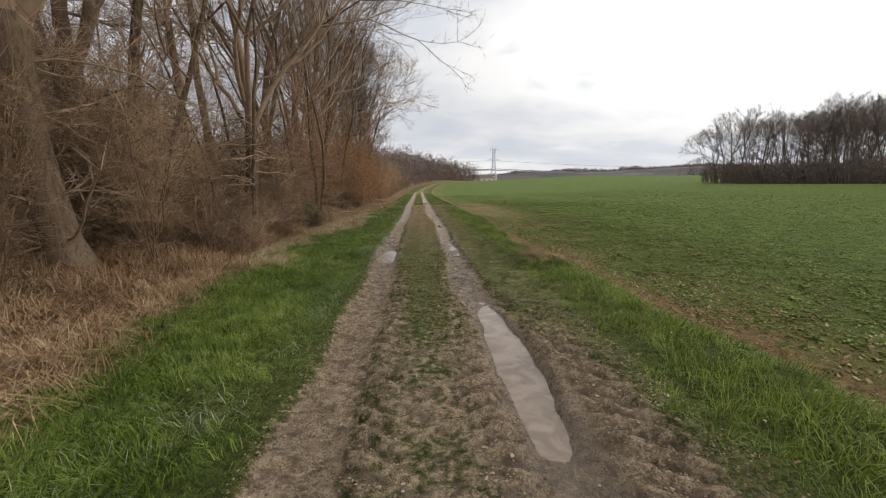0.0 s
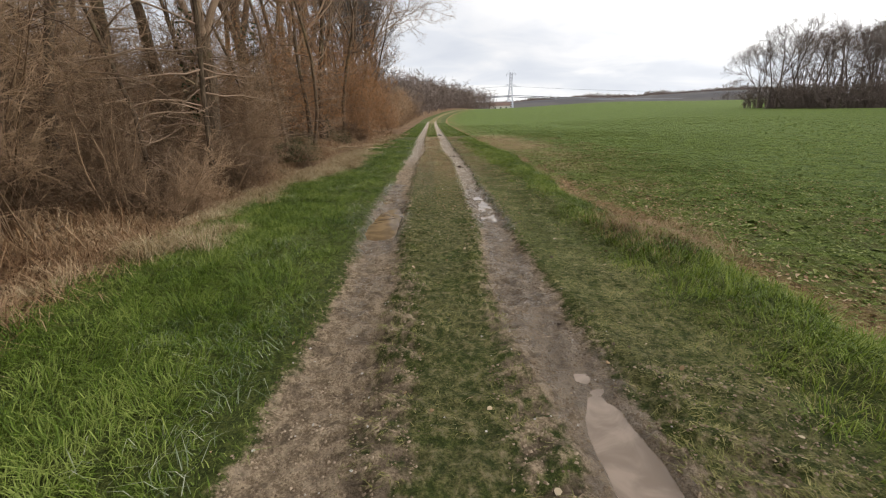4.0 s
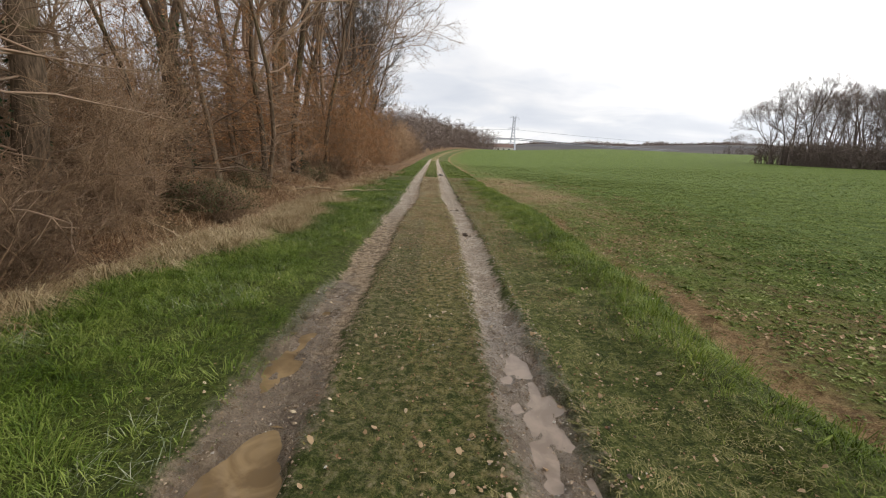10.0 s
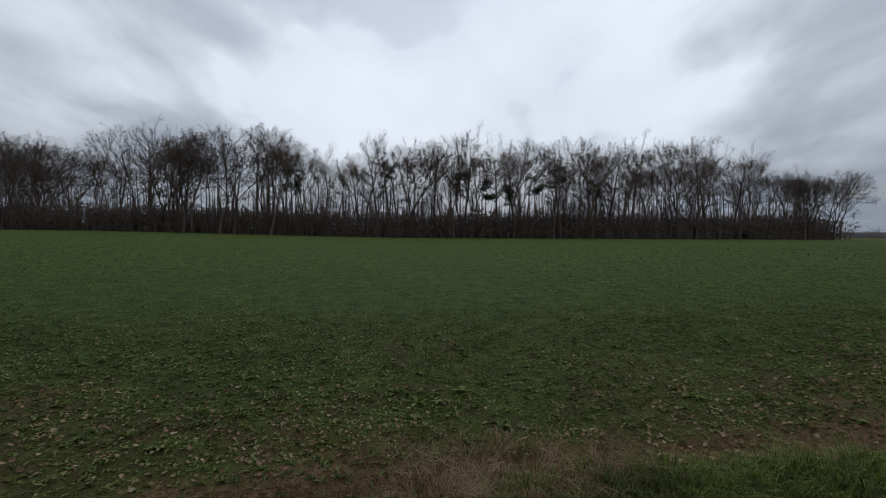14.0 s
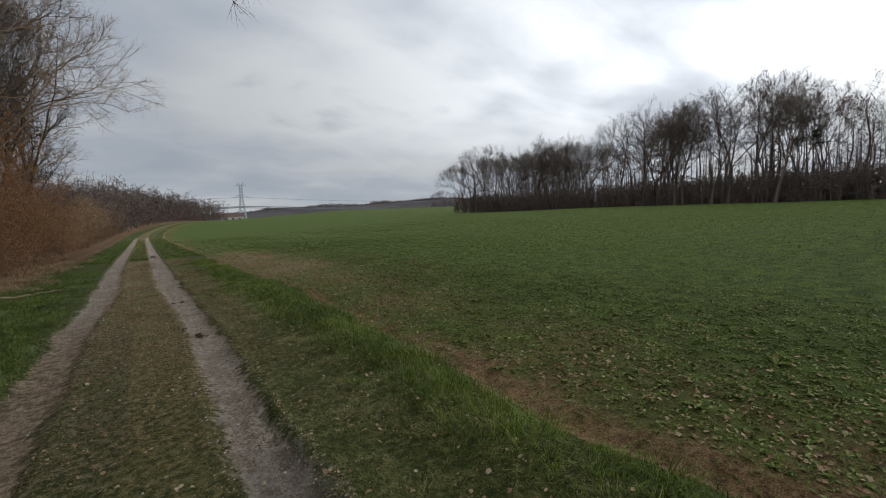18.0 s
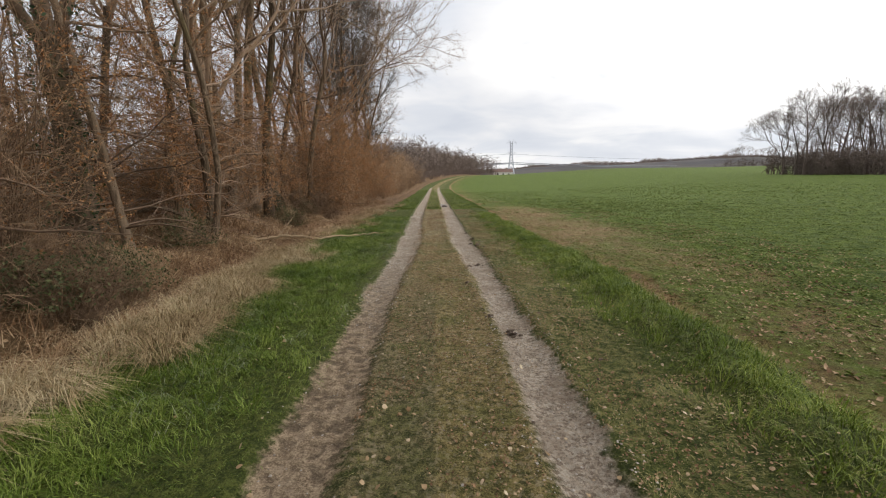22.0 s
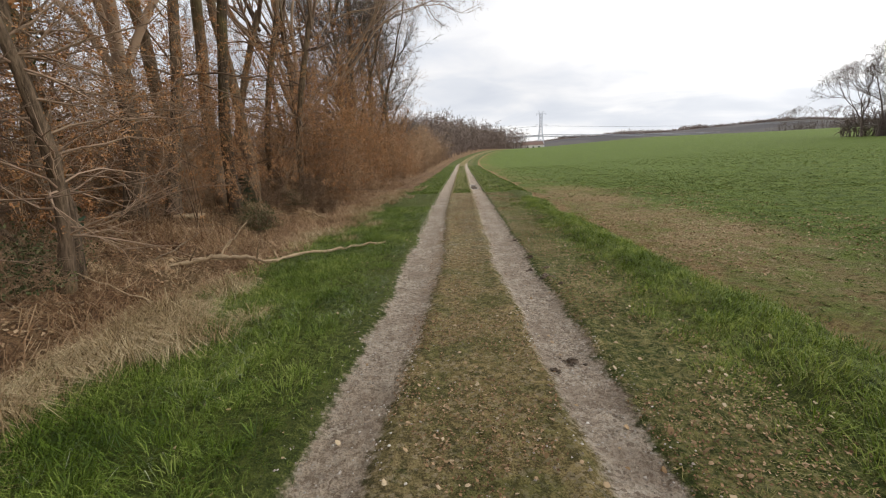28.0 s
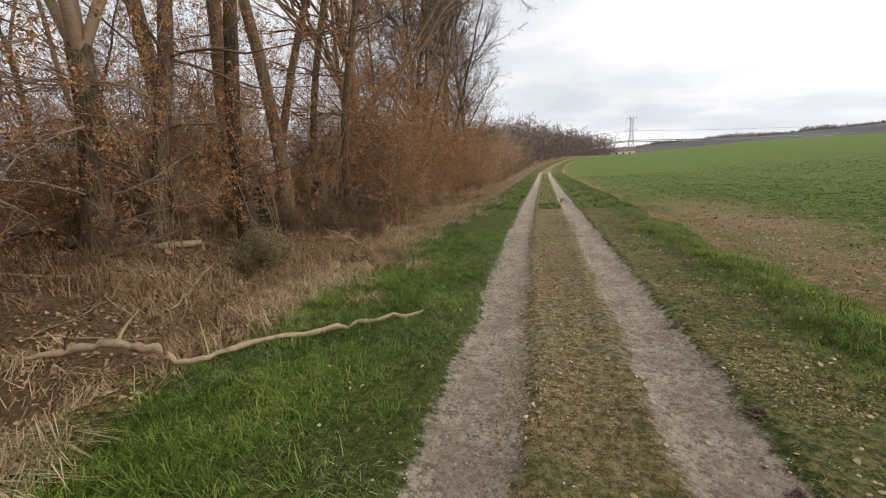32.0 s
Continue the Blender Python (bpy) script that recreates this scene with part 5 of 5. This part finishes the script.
def build_far_woods():
    rng = np.random.default_rng(44)
    # dense back of the roadside wood
    n = 2600
    y = rng.uniform(-25, 72, n)
    u = -15 - 32 * rng.random(n) ** 0.8
    far_thicket("deep_undergrowth", "brown undergrowth deep inside the wood", u + centre(y), y, rng.uniform(0.9, 2.7, n), 9, 0.8, 0.010, M_BUSH, 1)
    n = 700
    y = rng.uniform(64, 130, n)
    u = -5.8 - 22 * rng.random(n) ** 1.3
    far_thicket("lower_wood", "lower brown wood along the track beyond the tall trees", u + centre(y), y, rng.uniform(4.0, 7.6, n), 26, 1.3, 0.022, M_BUSH, 12, 0.2, 0.002)
    n = 420
    y = rng.uniform(68, 136, n)
    u = -5.0 - 6 * rng.random(n)
    far_thicket("roadside_scrub", "brown scrub along the far edge of the wood", u + centre(y), y, rng.uniform(2.0, 5.5, n), 20, 0.9, 0.016, M_BUSH, 15, 0.25, 0.002)
    n = 1500
    y = rng.uniform(125, 318, n)
    u = -5.5 - 30 * rng.random(n)
    far_thicket("far_roadside_wood", "far brown-grey edge of the wood where the track bends", u + centre(y), y, rng.uniform(9.5, 13.5, n), 13, 2.5, 0.09, M_TWIG_FAR, 2, 0.10, 0.002)
    # the wood across the field: its floor and the stems behind the first trees
    n = 3800
    y = rng.uniform(-78, 112, n)
    x = 76.5 - 7.5 * step(y, 55, 108) + 14 * rng.random(n)
    far_thicket("far_undergrowth", "dark brown undergrowth of the wood across the field", x, y, rng.uniform(4.0, 5.4, n), 9, 1.2, 0.075, M_TWIG_FAR, 3)
    n = 760
    y = np.concatenate([rng.uniform(-76, 110, n - 120), rng.uniform(80, 110, 120)])
    x = 79 - 7 * step(y, 55, 108) + np.where(y < 60, 13, 28) * rng.random(n)
    h = rng.uniform(10, 15.5, n) * np.where(y > 70, 0.92, np.where(y < -60, 0.75, 1))
    far_thicket("far_wood_stems", "slender bare trees behind the first row across the field", x, y, h, 10, 1.7, 0.015, M_TWIG_FAR, 13, 0.05, 0.009)
    n = 1700
    y = np.concatenate([rng.uniform(-76, 64, n - 800), rng.uniform(-76, 8, 800)])
    x = 79 + 12 * rng.random(n)
    h = (6.5 + 3.0 * value_noise(y * 0.09, 0 * y, 63) + 2.0 * value_noise(y * 0.33, 0 * y, 64)) * rng.uniform(0.7, 1.15, n)
    far_thicket("far_wood_thicket", "dark tangled thicket between the trees across the field", x, y, h, 10, 1.4, 0.032, M_TWIG_FAR, 16, 0.08, 0.003)
    n = 500
    x, y = rng.uniform(158, 235, n), rng.uniform(258, 282, n)
    far_thicket("far_scrub", "scrub beyond the corner of the far wood", x, y, rng.uniform(4, 7.5, n), 8, 1.6, 0.035, M_TWIG_FAR, 4)
    # a wood behind, beyond the end of the field
    n = 900
    x, y = rng.uniform(150, 420, n), rng.uniform(-390, -340, n)
    far_thicket("distant_wood", "distant dark line of trees behind the field", x, y, rng.uniform(9, 15, n), 8, 3.5, 0.08, M_TWIG_FAR, 5)
    # woods on the ridge
    n = 2600
    az = np.radians(rng.uniform(-2, 48, n))
    r = rng.uniform(1290, 1420, n)
    lum = np.clip(0.55 + 0.5 * value_noise(np.degrees(az) * 0.5, 0 * az, 77) + 0.3 * step(np.degrees(az), 14, 22), 0.3, 1.1)
    far_thicket("ridge_wood", "distant wooded ridge on the horizon", r * np.sin(az), r * np.cos(az), rng.uniform(6, 12, n) * lum, 7, 5.0, 0.5, M_TWIG_FAR, 6)


def build_right_wood():
    rng = np.random.default_rng(55)
    group = "trees of the wood across the field"
    kinds = []
    for i, (h, r, clear, leaders, wide) in enumerate(((17, 0.30, 0.26, 4, 0.46), (16.5, 0.23, 0.34, 3, 0.36), (18, 0.28, 0.30, 4, 0.42), (15.5, 0.20, 0.40, 3, 0.32))):
        if i < 2:
            s, c = grow_forked(300 + i, h, r, clear, leaders, 6, wide * 0.85, 1, 0.9, 0.019, 6, 6)
        else:
            s, c = grow_tree(300 + i, h, r, 0.34, 0.25, 18, 7, 1, 0.9, 0.021, lean=0.02, sides=6, low=5, dome=True)
        kinds.append(make_tree("tree", "bare dark tree in the wood across the field", s, c, M_TWIG_FAR, M_TWIG_FAR, group))
    n = 0
    while n < 150:
        y = -78 + 187 * ((n * 0.618 + 0.004 * rng.random()) % 1.0) if n < 126 else rng.uniform(78, 109)
        x = 77 - 7.5 * float(step(y, 55, 108)) + (11 if y < 60 else 26) * rng.random() ** 1.2 + 1.5 * math.sin(y * 0.11)
        small = 0.91 if y > 70 else (0.72 if y < -60 else 1.0)
        k = rng.choice(4, p=(0.22, 0.33, 0.2, 0.25))
        put(kinds[k], place(x, y, rng.uniform(0, 360), small * rng.uniform(0.84, 1.12)))
        n += 1
    for x, y, s in ((160, 268, 0.62), (167, 271, 0.74), (177, 266, 0.6), (186, 270, 0.7), (196, 268, 0.8), (206, 272, 0.9)):
        put(kinds[1], place(x, y, 40 * s * 100, s))
    for k in kinds:
        remove(k)
    for y, z in ((15, 11.5), (1, 9.5), (-4, 8.5), (-14, 10.0), (-19, 11.0), (-9, 7.5), (34, 9.5), (-27, 8.5)):
        build_pine(81.0 + 2 * rng.random(), y, z + 3.2, rng)


def build_pine(x, y, h, rng):
    """A pine among the bare trees: a clean stem and a broad dark crown of needle clumps."""
    root = tagged(new("pine_tree"), "dark green pine among the bare trees across the field", "tree", "pines of the far wood")
    w = Wood()
    w.tube(bend(rng, (0, 0, -0.3), (0, 0, 1), h * 0.95, 6, 0.03, 0.03), np.linspace(0.2, 0.05, 7), 6)
    ob = new("trunk", w.mesh("trunk", M_TWIG_FAR))
    ob.parent = root
    w = Wood()
    a, b = [], []
    for i in range(15):
        yaw, f = rng.uniform(0, 6.28), rng.uniform(0.62, 0.97)
        way = np.array([math.cos(yaw), math.sin(yaw), 0.35])
        L = h * 0.19 * (1.45 - f) * rng.uniform(0.6, 1.5)
        line = bend(rng, (0, 0, h * f), way, L, 4, 0.12, 0.03)
        w.tube(line, np.linspace(0.06, 0.02, 5), 4)
        for k in range(150):
            p = line[2 + rng.integers(0, 3)] + rng.normal(0, 0.42, 3) * (1, 1, 0.6)
            a.append(p)
            b.append(p + unit(rng.normal(0, 1, 3) + (0, 0, 0.4)) * rng.uniform(0.2, 0.45))
    w.cones(a, b, 0.035)
    ob = new("crown", w.mesh("crown", M_NEEDLE))
    ob.parent = root
    root.matrix_world = place(x, y, 0)


build_left_wood()
build_left_bushes()
build_right_wood()
build_far_woods()

# ---- pylon, lines, house ----
def part(name, bm, mat, parent, label=""):
    me = bpy.data.meshes.new(name)
    bm.to_mesh(me)
    bm.free()
    me.materials.append(mat)
    ob = new(name, me)
    if label:
        tagged(ob, label)
    ob.parent = parent
    return ob


def bar(bm, a, b, w):
    """A square bar from a to b."""
    a, b = Vector(a), Vector(b)
    d = b - a
    m = Matrix.Translation((a + b) / 2) @ d.to_track_quat("Z", "Y").to_matrix().to_4x4() @ Matrix.Diagonal((w, w, d.length, 1))
    bmesh.ops.create_cube(bm, size=1.0, matrix=m)


def box(bm, x0, x1, y0, y1, z0, z1):
    m = Matrix.Translation(((x0 + x1) / 2, (y0 + y1) / 2, (z0 + z1) / 2)) @ Matrix.Diagonal((x1 - x0, y1 - y0, z1 - z0, 1))
    bmesh.ops.create_cube(bm, size=1.0, matrix=m)


PYLON = (93.0, 770.0)


def make_pylon(x, y, turn):
    root = tagged(new("electricity_pylon"), "tall grey lattice steel electricity pylon", "pylon")
    H = 62.0
    levels = [0, 8, 15, 21, 27, 32, 37, 42, 47, 52, 57, 62]

    def half(z):
        return 5.8 - 3.7 * z / 40 if z < 40 else 2.1

    for sx in (-1, 1):
        for sy in (-1, 1):
            bm = bmesh.new()
            for a, b in zip(levels, levels[1:]):
                bar(bm, (sx * half(a), sy * half(a), a), (sx * half(b), sy * half(b), b), 0.75)
            part("leg", bm, M_STEEL, root)
    for a, b in zip(levels, levels[1:]):
        bm = bmesh.new()
        p, q = half(a), half(b)
        for (ax, ay), (bx, by) in (((-1, -1), (1, -1)), ((1, -1), (1, 1)), ((1, 1), (-1, 1)), ((-1, 1), (-1, -1))):
            bar(bm, (ax * p, ay * p, a), (bx * q, by * q, b), 0.42)
            bar(bm, (bx * p, by * p, a), (ax * q, ay * q, b), 0.42)
        part("lattice_brace", bm, M_STEEL, root)
    for z, w in ((42, 9.5), (60, 8.0)):
        for s in (-1, 1):
            bm = bmesh.new()
            for sy in (-1, 1):
                bar(bm, (s * 1.1, sy * 1.1, z), (s * w, 0, z + 0.6), 0.3)
                bar(bm, (s * 1.1, sy * 1.1, z + 3), (s * w, 0, z + 0.6), 0.3)
            bar(bm, (s * w * 0.5, -0.5, z), (s * w * 0.5, 0, z + 1.8), 0.25)
            part("cross_arm", bm, M_STEEL, root)
            bm = bmesh.new()
            bar(bm, (s * w, 0, z + 0.6), (s * w, 0, z - 2.6), 0.28)
            part("insulator", bm, M_WIRE, root)
    for s in (-1, 1):
        bm = bmesh.new()
        bar(bm, (s * 1.1, 0, 60), (s * 3.2, 0, 66), 0.35)
        bar(bm, (s * 8.0, 0, 60.6), (s * 3.2, 0, 66), 0.25)
        part("peak", bm, M_STEEL, root)
    root.matrix_world = pose(x, y, float(land(np.array([x]), np.array([y]))[0]), 0, 0, turn)
    return root


def build_far_things():
    make_pylon(*PYLON, -15)
    base = float(land(np.array([PYLON[0]]), np.array([PYLON[1]]))[0])
    # conductors that run away over the field on one side and over the wood on the other
    for dx, dy in ((520, 130), (-420, -60)):
        for z0, z1, side in ((24, 20, -9.5), (26, 22.5, 9.5), (41, 34, 0)):
            pts = []
            for i in range(25):
                f = i / 24
                pts.append((PYLON[0] + side * 0.5 + dx * f, PYLON[1] + dy * f, base + z0 + (z1 - z0) * f - 16 * f * (1 - f)))
            w = Wood()
            w.tube(pts, np.full(25, 0.6 if z0 < 30 else 0.2), 4)
            tagged(new("power_line", w.mesh("power_line", M_WIRE)), "thin dark sagging power line running from the pylon", "power line", "lines of the pylon")
    # white farm building by the far bend
    x, y = 31.0, 322.0
    z = float(land(np.array([x]), np.array([y]))[0])
    root = tagged(new("house"), "small far white farm building with a dark tiled roof", "house")
    bm = bmesh.new()
    box(bm, -7, 7, -3.5, 3.5, -1, 3.2)
    part("wall", bm, M_WALL, root)
    bm = bmesh.new()
    v = [bm.verts.new(p) for p in ((-7.4, -3.9, 3.1), (7.4, -3.9, 3.1), (7.4, 3.9, 3.1), (-7.4, 3.9, 3.1), (-7.4, 0, 5.6), (7.4, 0, 5.6))]
    for f in ((0, 1, 5, 4), (2, 3, 4, 5), (1, 2, 5), (3, 0, 4), (3, 2, 1, 0)):
        bm.faces.new([v[i] for i in f])
    part("roof", bm, M_ROOF, root)
    for a in (-4, 0, 4):
        bm = bmesh.new()
        box(bm, a - 0.6, a + 0.6, -3.56, -3.48, 0.9, 2.2)
        part("window", bm, M_PANE, root)
    root.matrix_world = pose(x, y, z, 0, 0, 8)


build_far_things()


# ---- fallen wood and clods ----
def fallen_branch(name, label, pts, rad, sides=8, knots=0, seed=1):
    rng = np.random.default_rng(seed)
    pts = np.array(pts, float)
    # finer, slightly crooked line
    t = np.linspace(0, len(pts) - 1, (len(pts) - 1) * 5 + 1)
    i = np.minimum(t.astype(int), len(pts) - 2)
    f = (t - i)[:, None]
    line = pts[i] * (1 - f) + pts[i + 1] * f + rng.normal(0, 0.017, (len(t), 3))
    r = np.interp(np.linspace(0, 1, len(t)), np.linspace(0, 1, len(rad)), rad) * rng.uniform(0.68, 1.3, len(t))
    r[0] *= 0.4
    r[-1] *= 0.4
    w = Wood()
    w.tube(line, r, sides)
    root = new(name, w.mesh(name, M_WOOD))
    tagged(root, label, "branch")
    for k in range(knots):
        j = rng.integers(2, len(t) - 2)
        d = unit(np.array([rng.normal(), rng.normal(), abs(rng.normal()) + 0.3]))
        w = Wood()
        w.tube(bend(rng, line[j], d, rng.uniform(0.15, 0.5), 3, 0.15, 0), np.linspace(r[j] * 0.45, 0.005, 4), 5)
        ob = new("side_twig", w.mesh("side_twig", M_WOOD))
        ob.parent = root
    return root


def g(x, y, dz):
    return (x, y, float(ground_at(np.array([x]), np.array([y]))[0]) + dz)


def build_fallen():
    fallen_branch("fallen_branch", "long pale barkless fallen branch lying across the verge",
                  [(-6.78, 25.35, 0.08), (-6.4, 25.55, 0.13), (-5.95, 25.66, 0.15), (-5.5, 25.68, 0.13), (-5.07, 25.57, 0.10), g(-4.75, 26.05, 0.07), g(-4.1, 26.78, 0.05), g(-3.68, 27.1, 0.04), g(-3.28, 27.44, 0.05)],
                  (0.032, 0.042, 0.045, 0.042, 0.034, 0.03, 0.028, 0.026, 0.018), 8, 5, 3)
    fallen_branch("fallen_branch", "thin pale stick leaning out of the leaf litter", [g(-6.7, 26.85, 0.02), g(-6.55, 27.1, 0.35), g(-6.4, 27.4, 0.75)], (0.02, 0.016, 0.01), 6, 1, 4)
    fallen_branch("log", "short pale cut log lying at the foot of the trees", [g(-9.42, 28.9, 0.1), g(-9.24, 29.28, 0.1), g(-9.05, 29.66, 0.1)], (0.07, 0.075, 0.07), 10, 0, 5)
    fallen_branch("broken_branch", "pale broken branch hanging from a young tree", [(-6.46, 14.18, 2.75), (-6.48, 14.05, 2.35), (-6.85, 14.1, 2.08), (-7.25, 14.0, 1.78), (-7.5, 13.7, 1.35)], (0.03, 0.034, 0.03, 0.022, 0.01), 7, 3, 6)
    fallen_branch("fallen_branch", "long dark fallen limb lying on the wood floor", [g(-13.6, 28.6, 0.2), g(-12.4, 28.9, 0.28), g(-11.2, 28.6, 0.26), g(-10.3, 28.0, 0.1)], (0.05, 0.07, 0.07, 0.05), 7, 4, 9)
    fallen_branch("fallen_branch", "dark arching dead limb lying low among the trunks", [(-10.4, 24.6, 0.75), (-9.4, 24.3, 1.0), (-8.6, 24.1, 1.12), (-7.9, 23.9, 0.95), g(-7.3, 23.8, 0.06)], (0.045, 0.05, 0.045, 0.04, 0.03), 7, 3, 11)
    rng = np.random.default_rng(8)
    for i in range(34):
        y = rng.uniform(3, 36)
        u = -4.6 - 4.0 * rng.random()
        x = float(u + centre(y))
        yaw, L = rng.uniform(0, 6.28), rng.uniform(0.6, 2.2)
        dx, dy = math.cos(yaw) * L / 2, math.sin(yaw) * L / 2
        r = rng.uniform(0.010, 0.028)
        fallen_branch("fallen_branch", "thin weathered branch lying in leaf litter", [g(x - dx, y - dy, 0.03), g(x, y, 0.07), g(x + dx, y + dy, 0.05 + 0.4 * rng.random() ** 2)], (r, r * 0.8, r * 0.4), 5, 2, 50 + i)


build_fallen()


def lump(rng, seed, r, fine, mat, name):
    """One uneven lump of earth, flattened on the ground."""
    bm = bmesh.new()
    bmesh.ops.create_icosphere(bm, subdivisions=fine, radius=1.0)
    for v in bm.verts:
        v.co *= r * (0.6 + 0.75 * noise.noise(v.co * 1.9 + Vector((seed, 0, 0))) + 0.35 * rng.random())
        v.co.z *= 0.6
    me = bpy.data.meshes.new(name)
    bm.to_mesh(me)
    bm.free()
    me.materials.append(mat)
    return new(name, me)


def clod(x, y, size, seed, label, mat):
    """A broken lump of earth with the crumbs that fell off it."""
    rng = np.random.default_rng(seed)
    ob = lump(rng, seed, 0.8, 2, mat, "mud_clod")
    for k in range(7 if size > 0.045 else 0):
        piece = lump(rng, seed + 3.1 * k + 1, rng.uniform(0.22, 0.5), 1, mat, "crumb")
        yaw, far = rng.uniform(0, 6.28), rng.uniform(0.6, 1.6)
        piece.location = (far * math.cos(yaw), far * math.sin(yaw), -0.22)
        piece.parent = ob
    ob.matrix_world = pose(*g(x, y, size * 0.3), 0, 0, rng.uniform(0, 360)) @ Matrix.Diagonal((size, size * rng.uniform(0.6, 1), size, 1))
    tagged(ob, label, "clod", "clods in the ruts")


def build_clods():
    rng = np.random.default_rng(91)
    for x, y, s in ((-0.18, 18.1, 0.09), (-0.36, 18.6, 0.05), (-0.55, 22.0, 0.05), (-0.36, 22.2, 0.075), (-0.5, 27.5, 0.06), (-0.35, 25.9, 0.07), (-0.42, 25.2, 0.06), (-0.25, 24.7, 0.09), (-0.2, 25.1, 0.06),
                    (-0.1, 24.3, 0.05), (-0.62, 20.4, 0.05)):
        clod(x, y, s, int(y * 10), "dark broken lump of wet mud in the wheel rut", M_CLOD)
    for i in range(26):
        y = rng.uniform(1.5, 20)
        u = float(rut_r(y)) + rng.choice((-0.3, 0.32, 0.5)) + rng.normal(0, 0.08)
        clod(float(u + centre(y)), y, rng.uniform(0.015, 0.035), 300 + i, "small crumbly lump of brown mud beside the rut", M_CLOD)


build_clods()


def build_conifer(x, y, h):
    """A small young spruce: whorls of drooping needled boughs."""
    rng = np.random.default_rng(71)
    root = tagged(new("conifer_sapling"), "small dark green young conifer under the bare trees", "tree")
    w = Wood()
    w.tube([(0, 0, -0.1), (0.01, 0, h * 0.5), (0, 0.01, h)], (0.025, 0.016, 0.004), 6)
    ob = new("trunk", w.mesh("trunk", M_BARK))
    ob.parent = root
    w = Wood()
    a, b = [], []
    for i in range(90):
        f = rng.uniform(0.08, 0.97)
        yaw = rng.uniform(0, 6.28)
        L = h * 0.36 * (1.05 - f)
        line = bend(rng, (0, 0, h * f), (math.cos(yaw), math.sin(yaw), 0.25), L, 4, 0.08, -0.08)
        w.tube(line, np.linspace(0.006, 0.002, 5), 3)
        for k in range(26):
            p = line[0] + (line[-1] - line[0]) * rng.random()
            a.append(p)
            b.append(p + unit(rng.normal(0, 1, 3) + (line[-1] - line[0]) / L) * rng.uniform(0.04, 0.08))
    w.cones(a, b, 0.004)
    ob = new("crown", w.mesh("crown", M_NEEDLE))
    ob.parent = root
    root.matrix_world = place(x, y, 0)


build_conifer(-8.6, 31.1, 1.5)
